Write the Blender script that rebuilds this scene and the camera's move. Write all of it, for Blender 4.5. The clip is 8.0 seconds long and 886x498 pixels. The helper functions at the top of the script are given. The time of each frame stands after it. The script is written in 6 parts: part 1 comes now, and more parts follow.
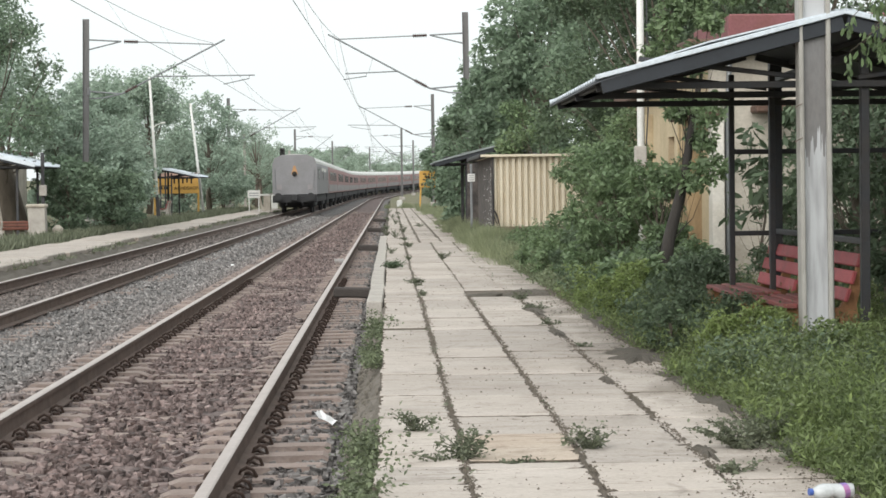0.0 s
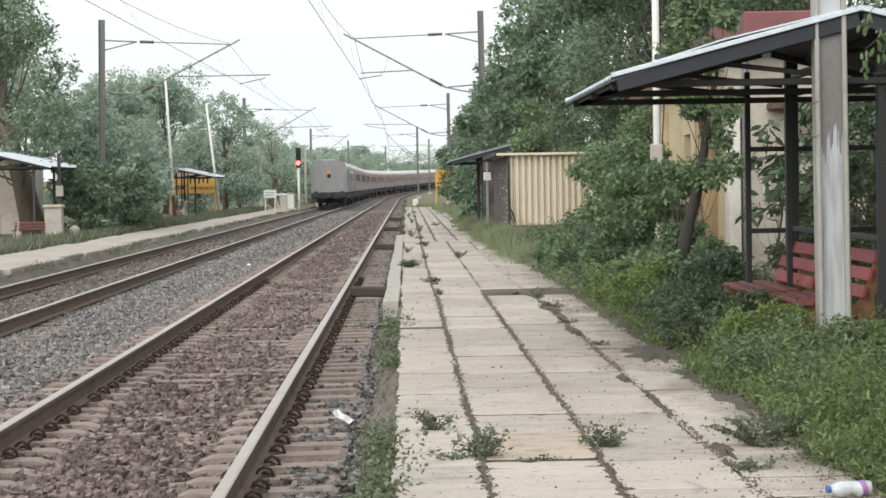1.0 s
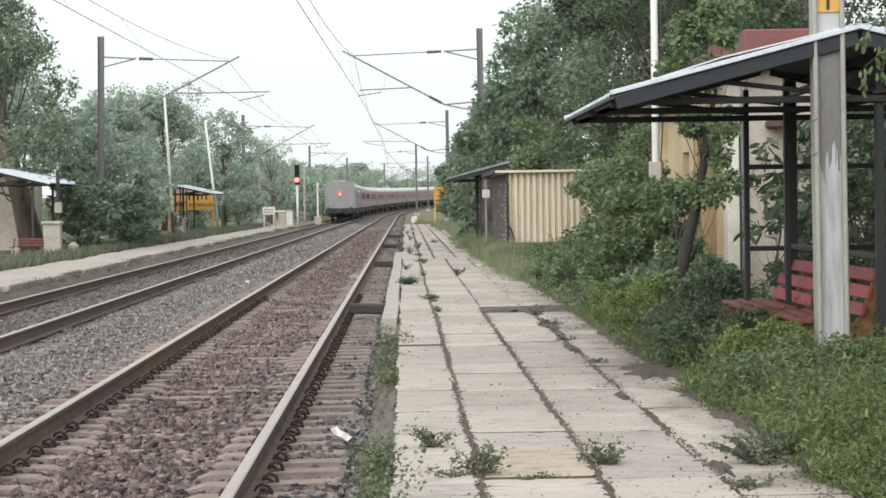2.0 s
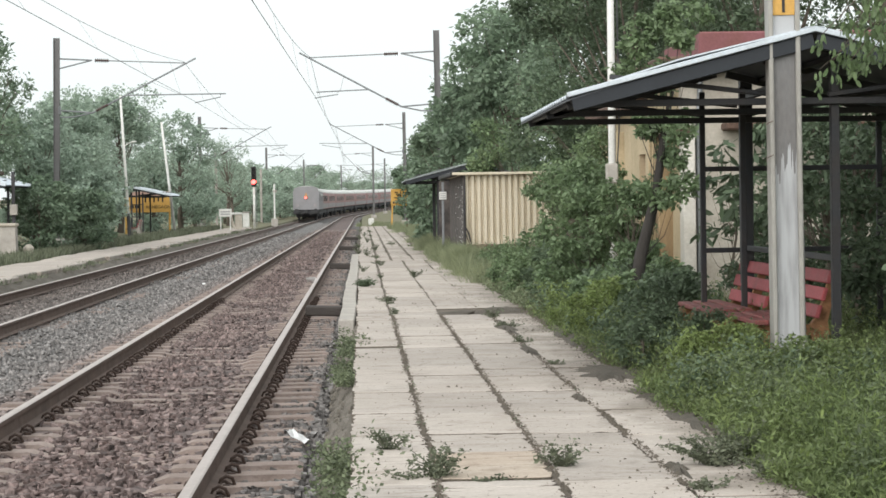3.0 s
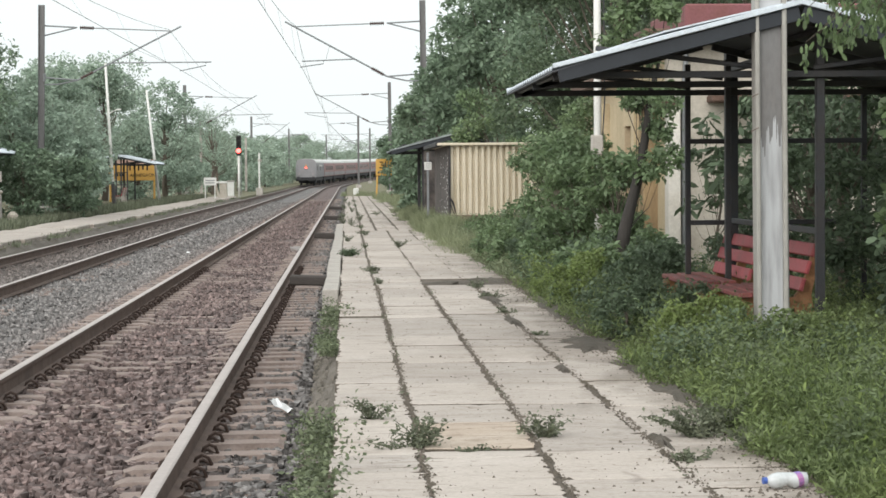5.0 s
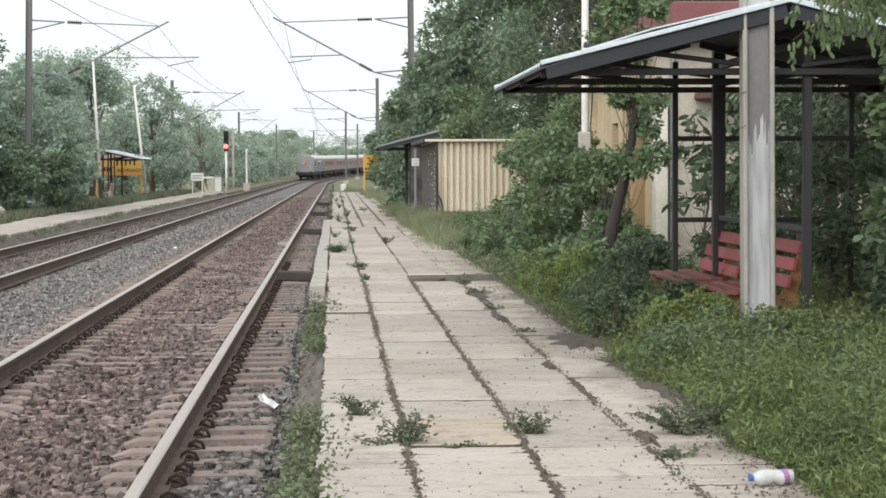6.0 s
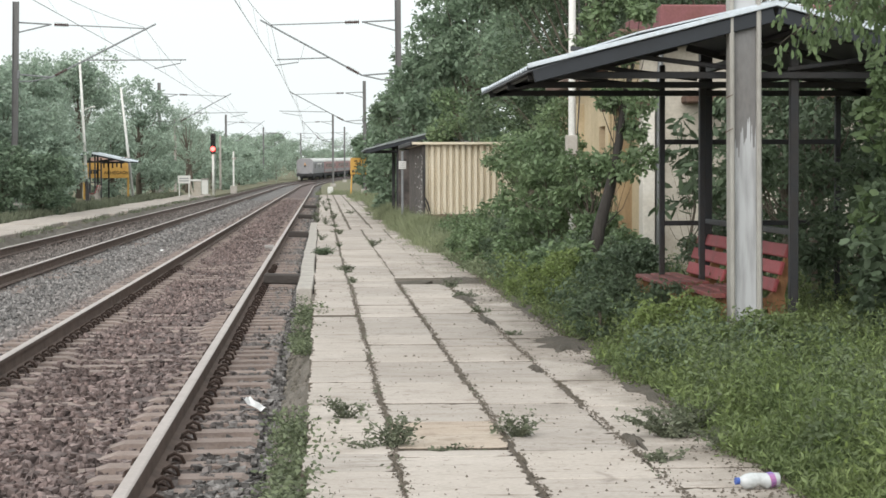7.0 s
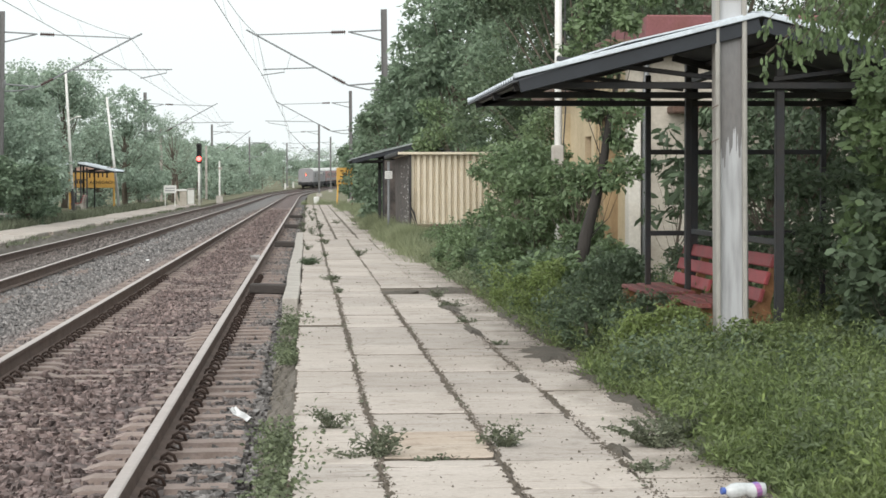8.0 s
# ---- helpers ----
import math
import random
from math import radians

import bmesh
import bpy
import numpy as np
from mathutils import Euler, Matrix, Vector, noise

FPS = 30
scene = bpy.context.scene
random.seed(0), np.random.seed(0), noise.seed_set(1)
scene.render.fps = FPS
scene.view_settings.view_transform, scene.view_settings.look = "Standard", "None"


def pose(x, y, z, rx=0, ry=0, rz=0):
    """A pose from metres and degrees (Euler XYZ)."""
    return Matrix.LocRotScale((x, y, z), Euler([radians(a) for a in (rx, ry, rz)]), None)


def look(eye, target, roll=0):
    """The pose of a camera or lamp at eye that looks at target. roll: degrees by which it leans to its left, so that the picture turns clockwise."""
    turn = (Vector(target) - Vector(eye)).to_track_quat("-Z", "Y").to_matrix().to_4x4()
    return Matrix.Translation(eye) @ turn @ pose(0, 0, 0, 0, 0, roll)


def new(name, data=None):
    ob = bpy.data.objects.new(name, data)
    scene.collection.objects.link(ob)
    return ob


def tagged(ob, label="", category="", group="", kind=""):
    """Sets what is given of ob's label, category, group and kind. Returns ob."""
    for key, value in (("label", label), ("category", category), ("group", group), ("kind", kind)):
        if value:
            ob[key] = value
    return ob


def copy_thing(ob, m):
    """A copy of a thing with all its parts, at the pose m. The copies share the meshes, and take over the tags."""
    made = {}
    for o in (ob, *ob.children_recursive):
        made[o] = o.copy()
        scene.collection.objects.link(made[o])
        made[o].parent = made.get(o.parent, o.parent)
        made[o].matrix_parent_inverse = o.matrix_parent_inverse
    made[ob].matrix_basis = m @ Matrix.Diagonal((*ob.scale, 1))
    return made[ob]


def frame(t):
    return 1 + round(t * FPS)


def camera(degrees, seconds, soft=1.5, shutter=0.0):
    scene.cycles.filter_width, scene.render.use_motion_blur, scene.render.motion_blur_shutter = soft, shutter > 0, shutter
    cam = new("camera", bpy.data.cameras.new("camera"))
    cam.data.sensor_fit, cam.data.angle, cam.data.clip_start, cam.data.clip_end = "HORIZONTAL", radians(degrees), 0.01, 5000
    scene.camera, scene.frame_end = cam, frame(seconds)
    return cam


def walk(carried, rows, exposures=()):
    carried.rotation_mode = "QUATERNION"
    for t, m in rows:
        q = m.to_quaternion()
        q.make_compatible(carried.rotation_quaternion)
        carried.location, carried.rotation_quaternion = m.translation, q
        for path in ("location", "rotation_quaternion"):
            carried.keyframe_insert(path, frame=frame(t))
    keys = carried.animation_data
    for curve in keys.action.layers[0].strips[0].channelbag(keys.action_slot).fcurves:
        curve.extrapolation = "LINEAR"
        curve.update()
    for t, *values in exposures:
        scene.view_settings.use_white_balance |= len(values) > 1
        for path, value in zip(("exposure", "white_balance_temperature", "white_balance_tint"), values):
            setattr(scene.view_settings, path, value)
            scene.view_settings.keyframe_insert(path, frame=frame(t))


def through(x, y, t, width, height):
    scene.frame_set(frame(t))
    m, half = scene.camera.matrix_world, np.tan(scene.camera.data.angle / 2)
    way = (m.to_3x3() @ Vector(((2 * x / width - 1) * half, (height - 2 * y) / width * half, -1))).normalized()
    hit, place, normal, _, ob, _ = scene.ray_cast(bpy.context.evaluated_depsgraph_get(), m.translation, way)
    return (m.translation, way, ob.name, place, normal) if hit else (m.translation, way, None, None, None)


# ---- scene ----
cam = camera(23.61, 8.0, soft=1.6)
EYE = (0.0, 0.0, 1.32)
ROWS = [  # seconds, yaw, pitch, lean
    (0.0, -1.415, -1.697, 0.680),
    (0.5, -1.252, -1.647, 0.848),
    (1.0, -0.983, -1.723, 0.938),
    (1.5, -0.917, -1.611, 0.867),
    (1.7, -0.932, -1.428, 0.860),
    (2.8, -1.876, -1.160, 0.860),
    (3.0, -2.181, -1.221, 0.851),
    (3.5, -2.313, -1.397, 0.691),
    (4.0, -2.228, -1.697, 0.573),
    (4.5, -2.403, -1.909, 0.531),
    (5.0, -2.587, -2.026, 0.422),
    (5.2, -2.687, -2.064, 0.390),
    (6.3, -2.963, -2.130, 0.160),
    (6.5, -2.963, -2.081, 0.129),
    (7.0, -3.276, -2.049, 0.116),
    (7.5, -3.579, -1.988, 0.133),
    (8.0, -3.651, -1.781, 0.081),
]
walk(cam, [(t, pose(*EYE, 90 + pitch, lean, yaw)) for t, yaw, pitch, lean in ROWS])

# world, sun, exposure
world = bpy.data.worlds.new("overcast_sky")
scene.world = world
world.use_nodes = True
wn, wl = world.node_tree.nodes, world.node_tree.links
sky = wn.new("ShaderNodeTexSky")
sky.sky_type, sky.sun_disc = "NISHITA", False
sky.sun_elevation, sky.sun_rotation = radians(35), radians(-152)
sky.dust_density, sky.air_density, sky.ozone_density = 6.0, 1.0, 1.0
hs = wn.new("ShaderNodeHueSaturation")
hs.inputs["Saturation"].default_value = 0.18
mixw = wn.new("ShaderNodeMix")
mixw.data_type = "RGBA"
mixw.inputs["Factor"].default_value = 0.75
mixw.inputs["B"].default_value = (9.1, 9.7, 9.7, 1)
wl.new(sky.outputs["Color"], hs.inputs["Color"])
wl.new(hs.outputs["Color"], mixw.inputs["A"])
wl.new(mixw.outputs["Result"], wn["Background"].inputs["Color"])
wn["Background"].inputs["Strength"].default_value = 0.138
sun = new("sun", bpy.data.lights.new("sun", "SUN"))
sun.data.energy, sun.data.angle, sun.data.color = 2.5, radians(80), (1.0, 0.97, 0.92)
sun.matrix_world = look((-20, -38, 30), (0, 0, 0))
scene.view_settings.exposure = 0.0

RAIL, NEAR_C, FAR_C, GAUGE = -0.18, -1.785, -5.62, 1.676
CURVE_Y, CURVE_R = 238.0, 1400.0
RISE_Y, RISE_R = 215.0, 18500.0


def bend(y):
    """Sideways shift of the line at y, where it curves."""
    return max(0.0, y - CURVE_Y) ** 2 / (2 * CURVE_R)


def rise(y):
    """Height that the line and the land gain towards the bend."""
    return min(max(0.0, y - RISE_Y), 400.0) ** 2 / (2 * RISE_R)


# ---- materials ----
def material(name, base, rough=0.8, metal=0.0, scale=8.0, fine=60.0, vary=0.35, tint=None, bump=0.3, island=0.0, coords="Object",
             emit=None, objrand=0.0, through=0.0, stretch=None):
    m = bpy.data.materials.new(name)
    m.use_nodes = True
    n, l = m.node_tree.nodes, m.node_tree.links
    b = n["Principled BSDF"]
    b.inputs["Roughness"].default_value, b.inputs["Metallic"].default_value = rough, metal
    tc = n.new("ShaderNodeTexCoord")
    src = tc.outputs[coords]
    if stretch:
        mp = n.new("ShaderNodeMapping")
        mp.inputs["Scale"].default_value = stretch
        l.new(src, mp.inputs["Vector"])
        src = mp.outputs["Vector"]
    big, small = n.new("ShaderNodeTexNoise"), n.new("ShaderNodeTexNoise")
    for t, s, d in ((big, scale, 5), (small, fine, 3)):
        t.inputs["Scale"].default_value, t.inputs["Detail"].default_value, t.inputs["Roughness"].default_value = s, d, 0.65
        l.new(src, t.inputs["Vector"])
    tint = tint or tuple(c * 0.45 for c in base)
    ramp = n.new("ShaderNodeValToRGB")
    ramp.color_ramp.elements[0].position, ramp.color_ramp.elements[1].position = 0.32, 0.62
    ramp.color_ramp.elements[0].color, ramp.color_ramp.elements[1].color = (*tint, 1), (*base, 1)
    l.new(big.outputs["Fac"], ramp.inputs["Fac"])
    mx = n.new("ShaderNodeMix")
    mx.data_type = "RGBA"
    mx.inputs["Factor"].default_value = vary
    mx.inputs["A"].default_value = (*base, 1)
    l.new(ramp.outputs["Color"], mx.inputs["B"])
    out = mx.outputs["Result"]
    val = n.new("ShaderNodeMath")
    val.operation, val.inputs[1].default_value, val.inputs[2].default_value = "MULTIPLY_ADD", 0.5, 0.75
    l.new(small.outputs["Fac"], val.inputs[0])
    v = val.outputs[0]
    for amount, node, socket in ((island, "ShaderNodeNewGeometry", "Random Per Island"), (objrand, "ShaderNodeObjectInfo", "Random")):
        if amount:
            g, a, c = n.new(node), n.new("ShaderNodeMath"), n.new("ShaderNodeMath")
            a.operation, a.inputs[1].default_value, a.inputs[2].default_value = "MULTIPLY_ADD", 2 * amount, 1 - amount
            c.operation = "MULTIPLY"
            l.new(g.outputs[socket], a.inputs[0])
            l.new(a.outputs[0], c.inputs[0])
            l.new(v, c.inputs[1])
            v = c.outputs[0]
    h = n.new("ShaderNodeHueSaturation")
    l.new(v, h.inputs["Value"])
    l.new(out, h.inputs["Color"])
    l.new(h.outputs["Color"], b.inputs["Base Color"])
    if bump:
        bp = n.new("ShaderNodeBump")
        bp.inputs["Strength"].default_value, bp.inputs["Distance"].default_value = bump, 0.02
        l.new(small.outputs["Fac"], bp.inputs["Height"])
        l.new(bp.outputs["Normal"], b.inputs["Normal"])
    if emit:
        b.inputs["Emission Color"].default_value, b.inputs["Emission Strength"].default_value = (*emit[:3], 1), emit[3]
    if through:
        tr, ad = n.new("ShaderNodeBsdfTranslucent"), n.new("ShaderNodeMixShader")
        l.new(h.outputs["Color"], tr.inputs["Color"])
        ad.inputs[0].default_value = through
        l.new(b.outputs[0], ad.inputs[1])
        l.new(tr.outputs[0], ad.inputs[2])
        l.new(ad.outputs[0], n["Material Output"].inputs["Surface"])
    return m


def slab_material():
    """Worn pale concrete: blotches, drag lines across, fine cracks, dirt in places."""
    m = bpy.data.materials.new("worn_concrete_slab")
    m.use_nodes = True
    n, l = m.node_tree.nodes, m.node_tree.links
    b = n["Principled BSDF"]
    b.inputs["Roughness"].default_value = 0.92
    g, oi = n.new("ShaderNodeNewGeometry"), n.new("ShaderNodeObjectInfo")

    def tex(scale, stretch=(1, 1, 1), detail=6, rough=0.65):
        mp, t = n.new("ShaderNodeMapping"), n.new("ShaderNodeTexNoise")
        mp.inputs["Scale"].default_value = stretch
        t.inputs["Scale"].default_value, t.inputs["Detail"].default_value, t.inputs["Roughness"].default_value = scale, detail, rough
        l.new(g.outputs["Position"], mp.inputs["Vector"])
        l.new(mp.outputs[0], t.inputs["Vector"])
        return t.outputs["Fac"]

    def ramp(src, a, c, ca, cc):
        r = n.new("ShaderNodeValToRGB")
        r.color_ramp.elements[0].position, r.color_ramp.elements[1].position = a, c
        r.color_ramp.elements[0].color, r.color_ramp.elements[1].color = (*ca, 1), (*cc, 1)
        l.new(src, r.inputs["Fac"])
        return r.outputs["Color"]

    def times(a, c, f=1.0):
        x = n.new("ShaderNodeMix")
        x.data_type, x.blend_type = "RGBA", "MULTIPLY"
        x.inputs["Factor"].default_value = f
        l.new(a, x.inputs["A"])
        l.new(c, x.inputs["B"])
        return x.outputs["Result"]

    one = (1, 1, 1)
    col = ramp(tex(0.8), 0.3, 0.68, (0.36, 0.314, 0.276), (0.462, 0.415, 0.378))
    col = times(col, ramp(tex(1.0, (0.8, 5, 1), 4, 0.6), 0.28, 0.5, (0.7, 0.67, 0.63), one), 0.28)
    col = times(col, ramp(tex(2.6, (1, 1.6, 1), 8, 0.75), 0.32, 0.47, (0.5, 0.46, 0.42), one), 0.7)
    col = times(col, ramp(tex(1.6, (1.1, 17, 1), 3, 0.55), 0.325, 0.365, (0.4, 0.37, 0.34), one), 0.8)
    col = times(col, ramp(tex(17, (1, 1, 1), 2, 0.4), 0.26, 0.3, (0.4, 0.36, 0.33), one), 0.8)
    col = times(col, ramp(tex(38, (1, 1, 1), 3), 0.3, 0.6, (0.8, 0.79, 0.77), one), 0.8)
    vo = n.new("ShaderNodeTexVoronoi")
    vo.feature = "DISTANCE_TO_EDGE"
    vo.inputs["Scale"].default_value = 0.9
    wob, mixv = n.new("ShaderNodeTexNoise"), n.new("ShaderNodeMix")
    wob.inputs["Scale"].default_value = 3.0
    mixv.data_type = "VECTOR"
    mixv.inputs["Factor"].default_value = 0.12
    l.new(g.outputs["Position"], wob.inputs["Vector"])
    l.new(g.outputs["Position"], mixv.inputs["A"])
    l.new(wob.outputs["Color"], mixv.inputs["B"])
    l.new(mixv.outputs["Result"], vo.inputs["Vector"])
    crack = ramp(vo.outputs["Distance"], 0.0, 0.012, (0.3, 0.27, 0.24), one)
    gate = n.new("ShaderNodeMix")
    gate.data_type = "RGBA"
    gate.inputs["B"].default_value = (1, 1, 1, 1)
    l.new(ramp(tex(0.7, (1.3, 1, 1), 2), 0.38, 0.42, (0, 0, 0), one), gate.inputs["Factor"])
    l.new(crack, gate.inputs["A"])
    col = times(col, gate.outputs["Result"], 0.45)
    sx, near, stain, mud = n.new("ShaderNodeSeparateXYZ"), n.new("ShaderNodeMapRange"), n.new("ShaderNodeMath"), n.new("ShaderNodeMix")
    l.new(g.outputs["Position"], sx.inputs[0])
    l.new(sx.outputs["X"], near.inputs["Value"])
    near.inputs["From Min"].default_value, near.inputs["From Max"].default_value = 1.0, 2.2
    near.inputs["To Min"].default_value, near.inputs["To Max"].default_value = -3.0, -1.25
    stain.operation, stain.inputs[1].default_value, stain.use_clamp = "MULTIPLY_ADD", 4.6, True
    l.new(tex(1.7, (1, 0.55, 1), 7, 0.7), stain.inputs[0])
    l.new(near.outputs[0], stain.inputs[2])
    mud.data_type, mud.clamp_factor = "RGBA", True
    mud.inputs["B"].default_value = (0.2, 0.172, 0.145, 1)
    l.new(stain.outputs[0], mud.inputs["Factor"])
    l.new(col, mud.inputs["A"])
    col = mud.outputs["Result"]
    v = n.new("ShaderNodeMath")
    v.operation, v.inputs[1].default_value, v.inputs[2].default_value = "MULTIPLY_ADD", 0.24, 0.9
    l.new(oi.outputs["Random"], v.inputs[0])
    h = n.new("ShaderNodeHueSaturation")
    l.new(v.outputs[0], h.inputs["Value"])
    l.new(col, h.inputs["Color"])
    l.new(h.outputs["Color"], b.inputs["Base Color"])
    bp = n.new("ShaderNodeBump")
    bp.inputs["Strength"].default_value, bp.inputs["Distance"].default_value = 0.35, 0.02
    l.new(tex(16, (0.8, 1.3, 1), 6), bp.inputs["Height"])
    l.new(bp.outputs["Normal"], b.inputs["Normal"])
    return m


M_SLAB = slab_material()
M_TAN = M_SLAB.copy()
M_TAN.name = "sandy_stained_slab"
for nd in M_TAN.node_tree.nodes:
    if nd.type == "VALTORGB" and nd.color_ramp.elements[1].position > 0.67:
        nd.color_ramp.elements[0].color, nd.color_ramp.elements[1].color = (0.395, 0.315, 0.25, 1), (0.465, 0.395, 0.33, 1)
M_CONC = material("rough_concrete", (0.40, 0.38, 0.35), 0.95, scale=3, fine=40, vary=0.7, tint=(0.2, 0.18, 0.15), bump=0.5)
M_KERB = material("pale_edge_concrete", (0.4, 0.37, 0.335), 0.9, scale=3, fine=40, vary=0.5, bump=0.3)
M_DIRT = material("platform_dirt", (0.155, 0.13, 0.108), 1.0, scale=7, fine=70, vary=0.8, tint=(0.095, 0.082, 0.06), bump=0.8)
M_DAMP = material("damp_washed_soil", (0.115, 0.098, 0.082), 1.0, scale=5, fine=60, vary=0.8, tint=(0.06, 0.055, 0.04), bump=0.9)
M_EARTH = material("grey_brown_earth", (0.155, 0.138, 0.12), 1.0, scale=3, fine=40, vary=0.7, tint=(0.09, 0.08, 0.06), bump=0.9, island=0.35)
M_SOIL = material("grassy_soil", (0.125, 0.13, 0.08), 1.0, scale=0.9, fine=18, vary=0.8, tint=(0.16, 0.13, 0.07), bump=0.9)
M_RAIL = material("rusty_rail_steel", (0.165, 0.118, 0.098), 0.85, metal=0.05, scale=4, fine=70, vary=0.7, tint=(0.075, 0.056, 0.047), bump=0.3)
M_HEAD = material("polished_rail_head", (0.44, 0.385, 0.36), 0.5, metal=0.3, scale=3, fine=30, vary=0.6, tint=(0.34, 0.29, 0.265), bump=0.05)
M_SLEEPER = material("dusty_concrete_sleeper", (0.295, 0.238, 0.213), 0.95, scale=4, fine=50, vary=0.6, tint=(0.17, 0.125, 0.105), objrand=0.15, bump=0.5)
M_CLIP = material("rusty_spring_clip", (0.06, 0.038, 0.03), 0.8, metal=0.2, fine=90, bump=0.3)
M_LEAF = material("acacia_leaf", (0.195, 0.262, 0.175), 0.6, scale=0.6, fine=5, vary=0.7, tint=(0.145, 0.205, 0.14), bump=0, island=0.35, through=0.4)
M_LEAF_B = material("broad_bright_leaf", (0.18, 0.245, 0.125), 0.5, scale=0.8, fine=5, vary=0.7, tint=(0.105, 0.16, 0.085), bump=0, island=0.4, through=0.4)
# Dark leaf of the shrubs; its colour also stands in for shade elsewhere.
M_LEAF_D = material("dark_and_shaded_leaf", (0.112, 0.155, 0.09), 0.6, scale=0.8, fine=5, vary=0.6, tint=(0.06, 0.09, 0.055), bump=0, island=0.35, through=0.3)
# Far leaves are paled: distance haze is put into this base colour.
M_LEAF_F = material("haze_pale_far_leaf", (0.35, 0.43, 0.345), 0.75, scale=0.3, fine=3, vary=0.6, tint=(0.275, 0.355, 0.285), bump=0, island=0.3, through=0.4)
M_HERB = material("herb_leaf", (0.165, 0.21, 0.08), 0.6, scale=1.6, fine=5, vary=0.8, tint=(0.092, 0.132, 0.052), bump=0, island=0.4, through=0.35)
M_SPRIG = material("yellow_green_sprig", (0.205, 0.26, 0.085), 0.6, scale=1.5, fine=6, vary=0.7, tint=(0.12, 0.17, 0.06), bump=0, island=0.45, through=0.4)
M_DRYGRASS = material("dry_grass_blade", (0.27, 0.28, 0.15), 0.8, scale=0.8, fine=5, vary=0.6, tint=(0.13, 0.17, 0.06), bump=0, island=0.35, through=0.3)
M_BARK_D = material("dark_tree_bark", (0.042, 0.037, 0.033), 0.95, scale=3, fine=30, vary=0.7, bump=0.8, stretch=(1, 1, 0.3))
M_BARK = material("grey_brown_bark", (0.15, 0.125, 0.10), 0.95, scale=3, fine=30, vary=0.7, bump=0.8, stretch=(1, 1, 0.3))


# ---- mesh building ----
class Build:
    """Collects simple shapes into one mesh."""

    def __init__(self):
        self.v, self.f, self.mi = [], [], []

    def add(self, verts, faces, mi=0):
        k = len(self.v)
        self.v += [tuple(p) for p in verts]
        self.f += [tuple(i + k for i in f) for f in faces]
        self.mi += [mi] * len(faces)
        return self

    def box(self, c, s, b=0.0, m=None, mi=0):
        """A box with its edges cut off by b, centre c, size s, turned by m."""
        x, y, z = (d / 2 for d in s)
        m = m or Matrix()
        c = Vector(c)
        if not b:
            vs = [Vector((i * x, j * y, k * z)) for i in (-1, 1) for j in (-1, 1) for k in (-1, 1)]
            fs = [(0, 1, 3, 2), (4, 6, 7, 5), (0, 4, 5, 1), (2, 3, 7, 6), (0, 2, 6, 4), (1, 5, 7, 3)]
            return self.add([c + m @ p for p in vs], fs, mi)
        b = min(b, x * 0.95, y * 0.95, z * 0.95)
        bm = bmesh.new()
        for i in (-1, 1):
            for j in (-1, 1):
                for k in (-1, 1):
                    for p in ((i * (x - b), j * (y - b), k * z), (i * (x - b), j * y, k * (z - b)), (i * x, j * (y - b), k * (z - b))):
                        bm.verts.new(p)
        hull = bmesh.ops.convex_hull(bm, input=bm.verts)
        bm.verts.index_update()
        vs = [c + m @ v.co for v in bm.verts]
        fs = [tuple(v.index for v in f.verts) for f in bm.faces]
        bm.free()
        return self.add(vs, fs, mi)

    def tube(self, pts, r, n=8, cap=True, mi=0):
        """A round bar along points; r is one radius or one for each point."""
        pts = [Vector(p) for p in pts]
        rs = r if isinstance(r, (list, tuple)) else [r] * len(pts)
        vs, fs = [], []
        for i, p in enumerate(pts):
            d = (pts[min(i + 1, len(pts) - 1)] - pts[max(i - 1, 0)]).normalized()
            u = d.cross(Vector((0.13, 0.31, 0.94)) if abs(d.z) < 0.9 else Vector((1, 0.1, 0))).normalized()
            w = d.cross(u)
            for k in range(n):
                a = 2 * math.pi * k / n
                vs.append(p + (u * math.cos(a) + w * math.sin(a)) * rs[i])
        for i in range(len(pts) - 1):
            for k in range(n):
                fs.append((i * n + k, i * n + (k + 1) % n, (i + 1) * n + (k + 1) % n, (i + 1) * n + k))
        if cap:
            fs += [tuple(range(n))[::-1], tuple(range((len(pts) - 1) * n, len(pts) * n))]
        return self.add(vs, fs, mi)

    def prism(self, outline, y0, y1, m=None, mi=0):
        """An outline of (x, z) drawn out from y0 to y1."""
        m = m or Matrix()
        n = len(outline)
        vs = [m @ Vector((x, y, z)) for y in (y0, y1) for x, z in outline]
        fs = [(i, (i + 1) % n, n + (i + 1) % n, n + i) for i in range(n)] + [tuple(range(n))[::-1], tuple(range(n, 2 * n))]
        return self.add(vs, fs, mi)

    def mesh(self, name):
        me = bpy.data.meshes.new(name)
        me.from_pydata(self.v, [], self.f)
        me.polygons.foreach_set("material_index", self.mi)
        me.validate()
        bm = bmesh.new()
        bm.from_mesh(me)
        bmesh.ops.recalc_face_normals(bm, faces=bm.faces)
        bm.to_mesh(me)
        bm.free()
        return me


def part(name, b, mats, parent=None, label="", at=None, smooth=False):
    me = b.mesh(name) if isinstance(b, Build) else b
    for m in mats if isinstance(mats, (list, tuple)) else [mats]:
        if len(me.materials) < 4 and m.name not in me.materials:
            me.materials.append(m)
    if smooth:
        me.shade_smooth()
    ob = new(name, me)
    if parent:
        ob.parent = parent
    if at is not None:
        ob.matrix_basis = at
    return tagged(ob, label) if label else ob


def thing(name, label, category, at=None, group="", kind=""):
    ob = new(name)
    ob.empty_display_size = 0.2
    if at is not None:
        ob.matrix_basis = at
    return tagged(ob, label, category, group, kind)


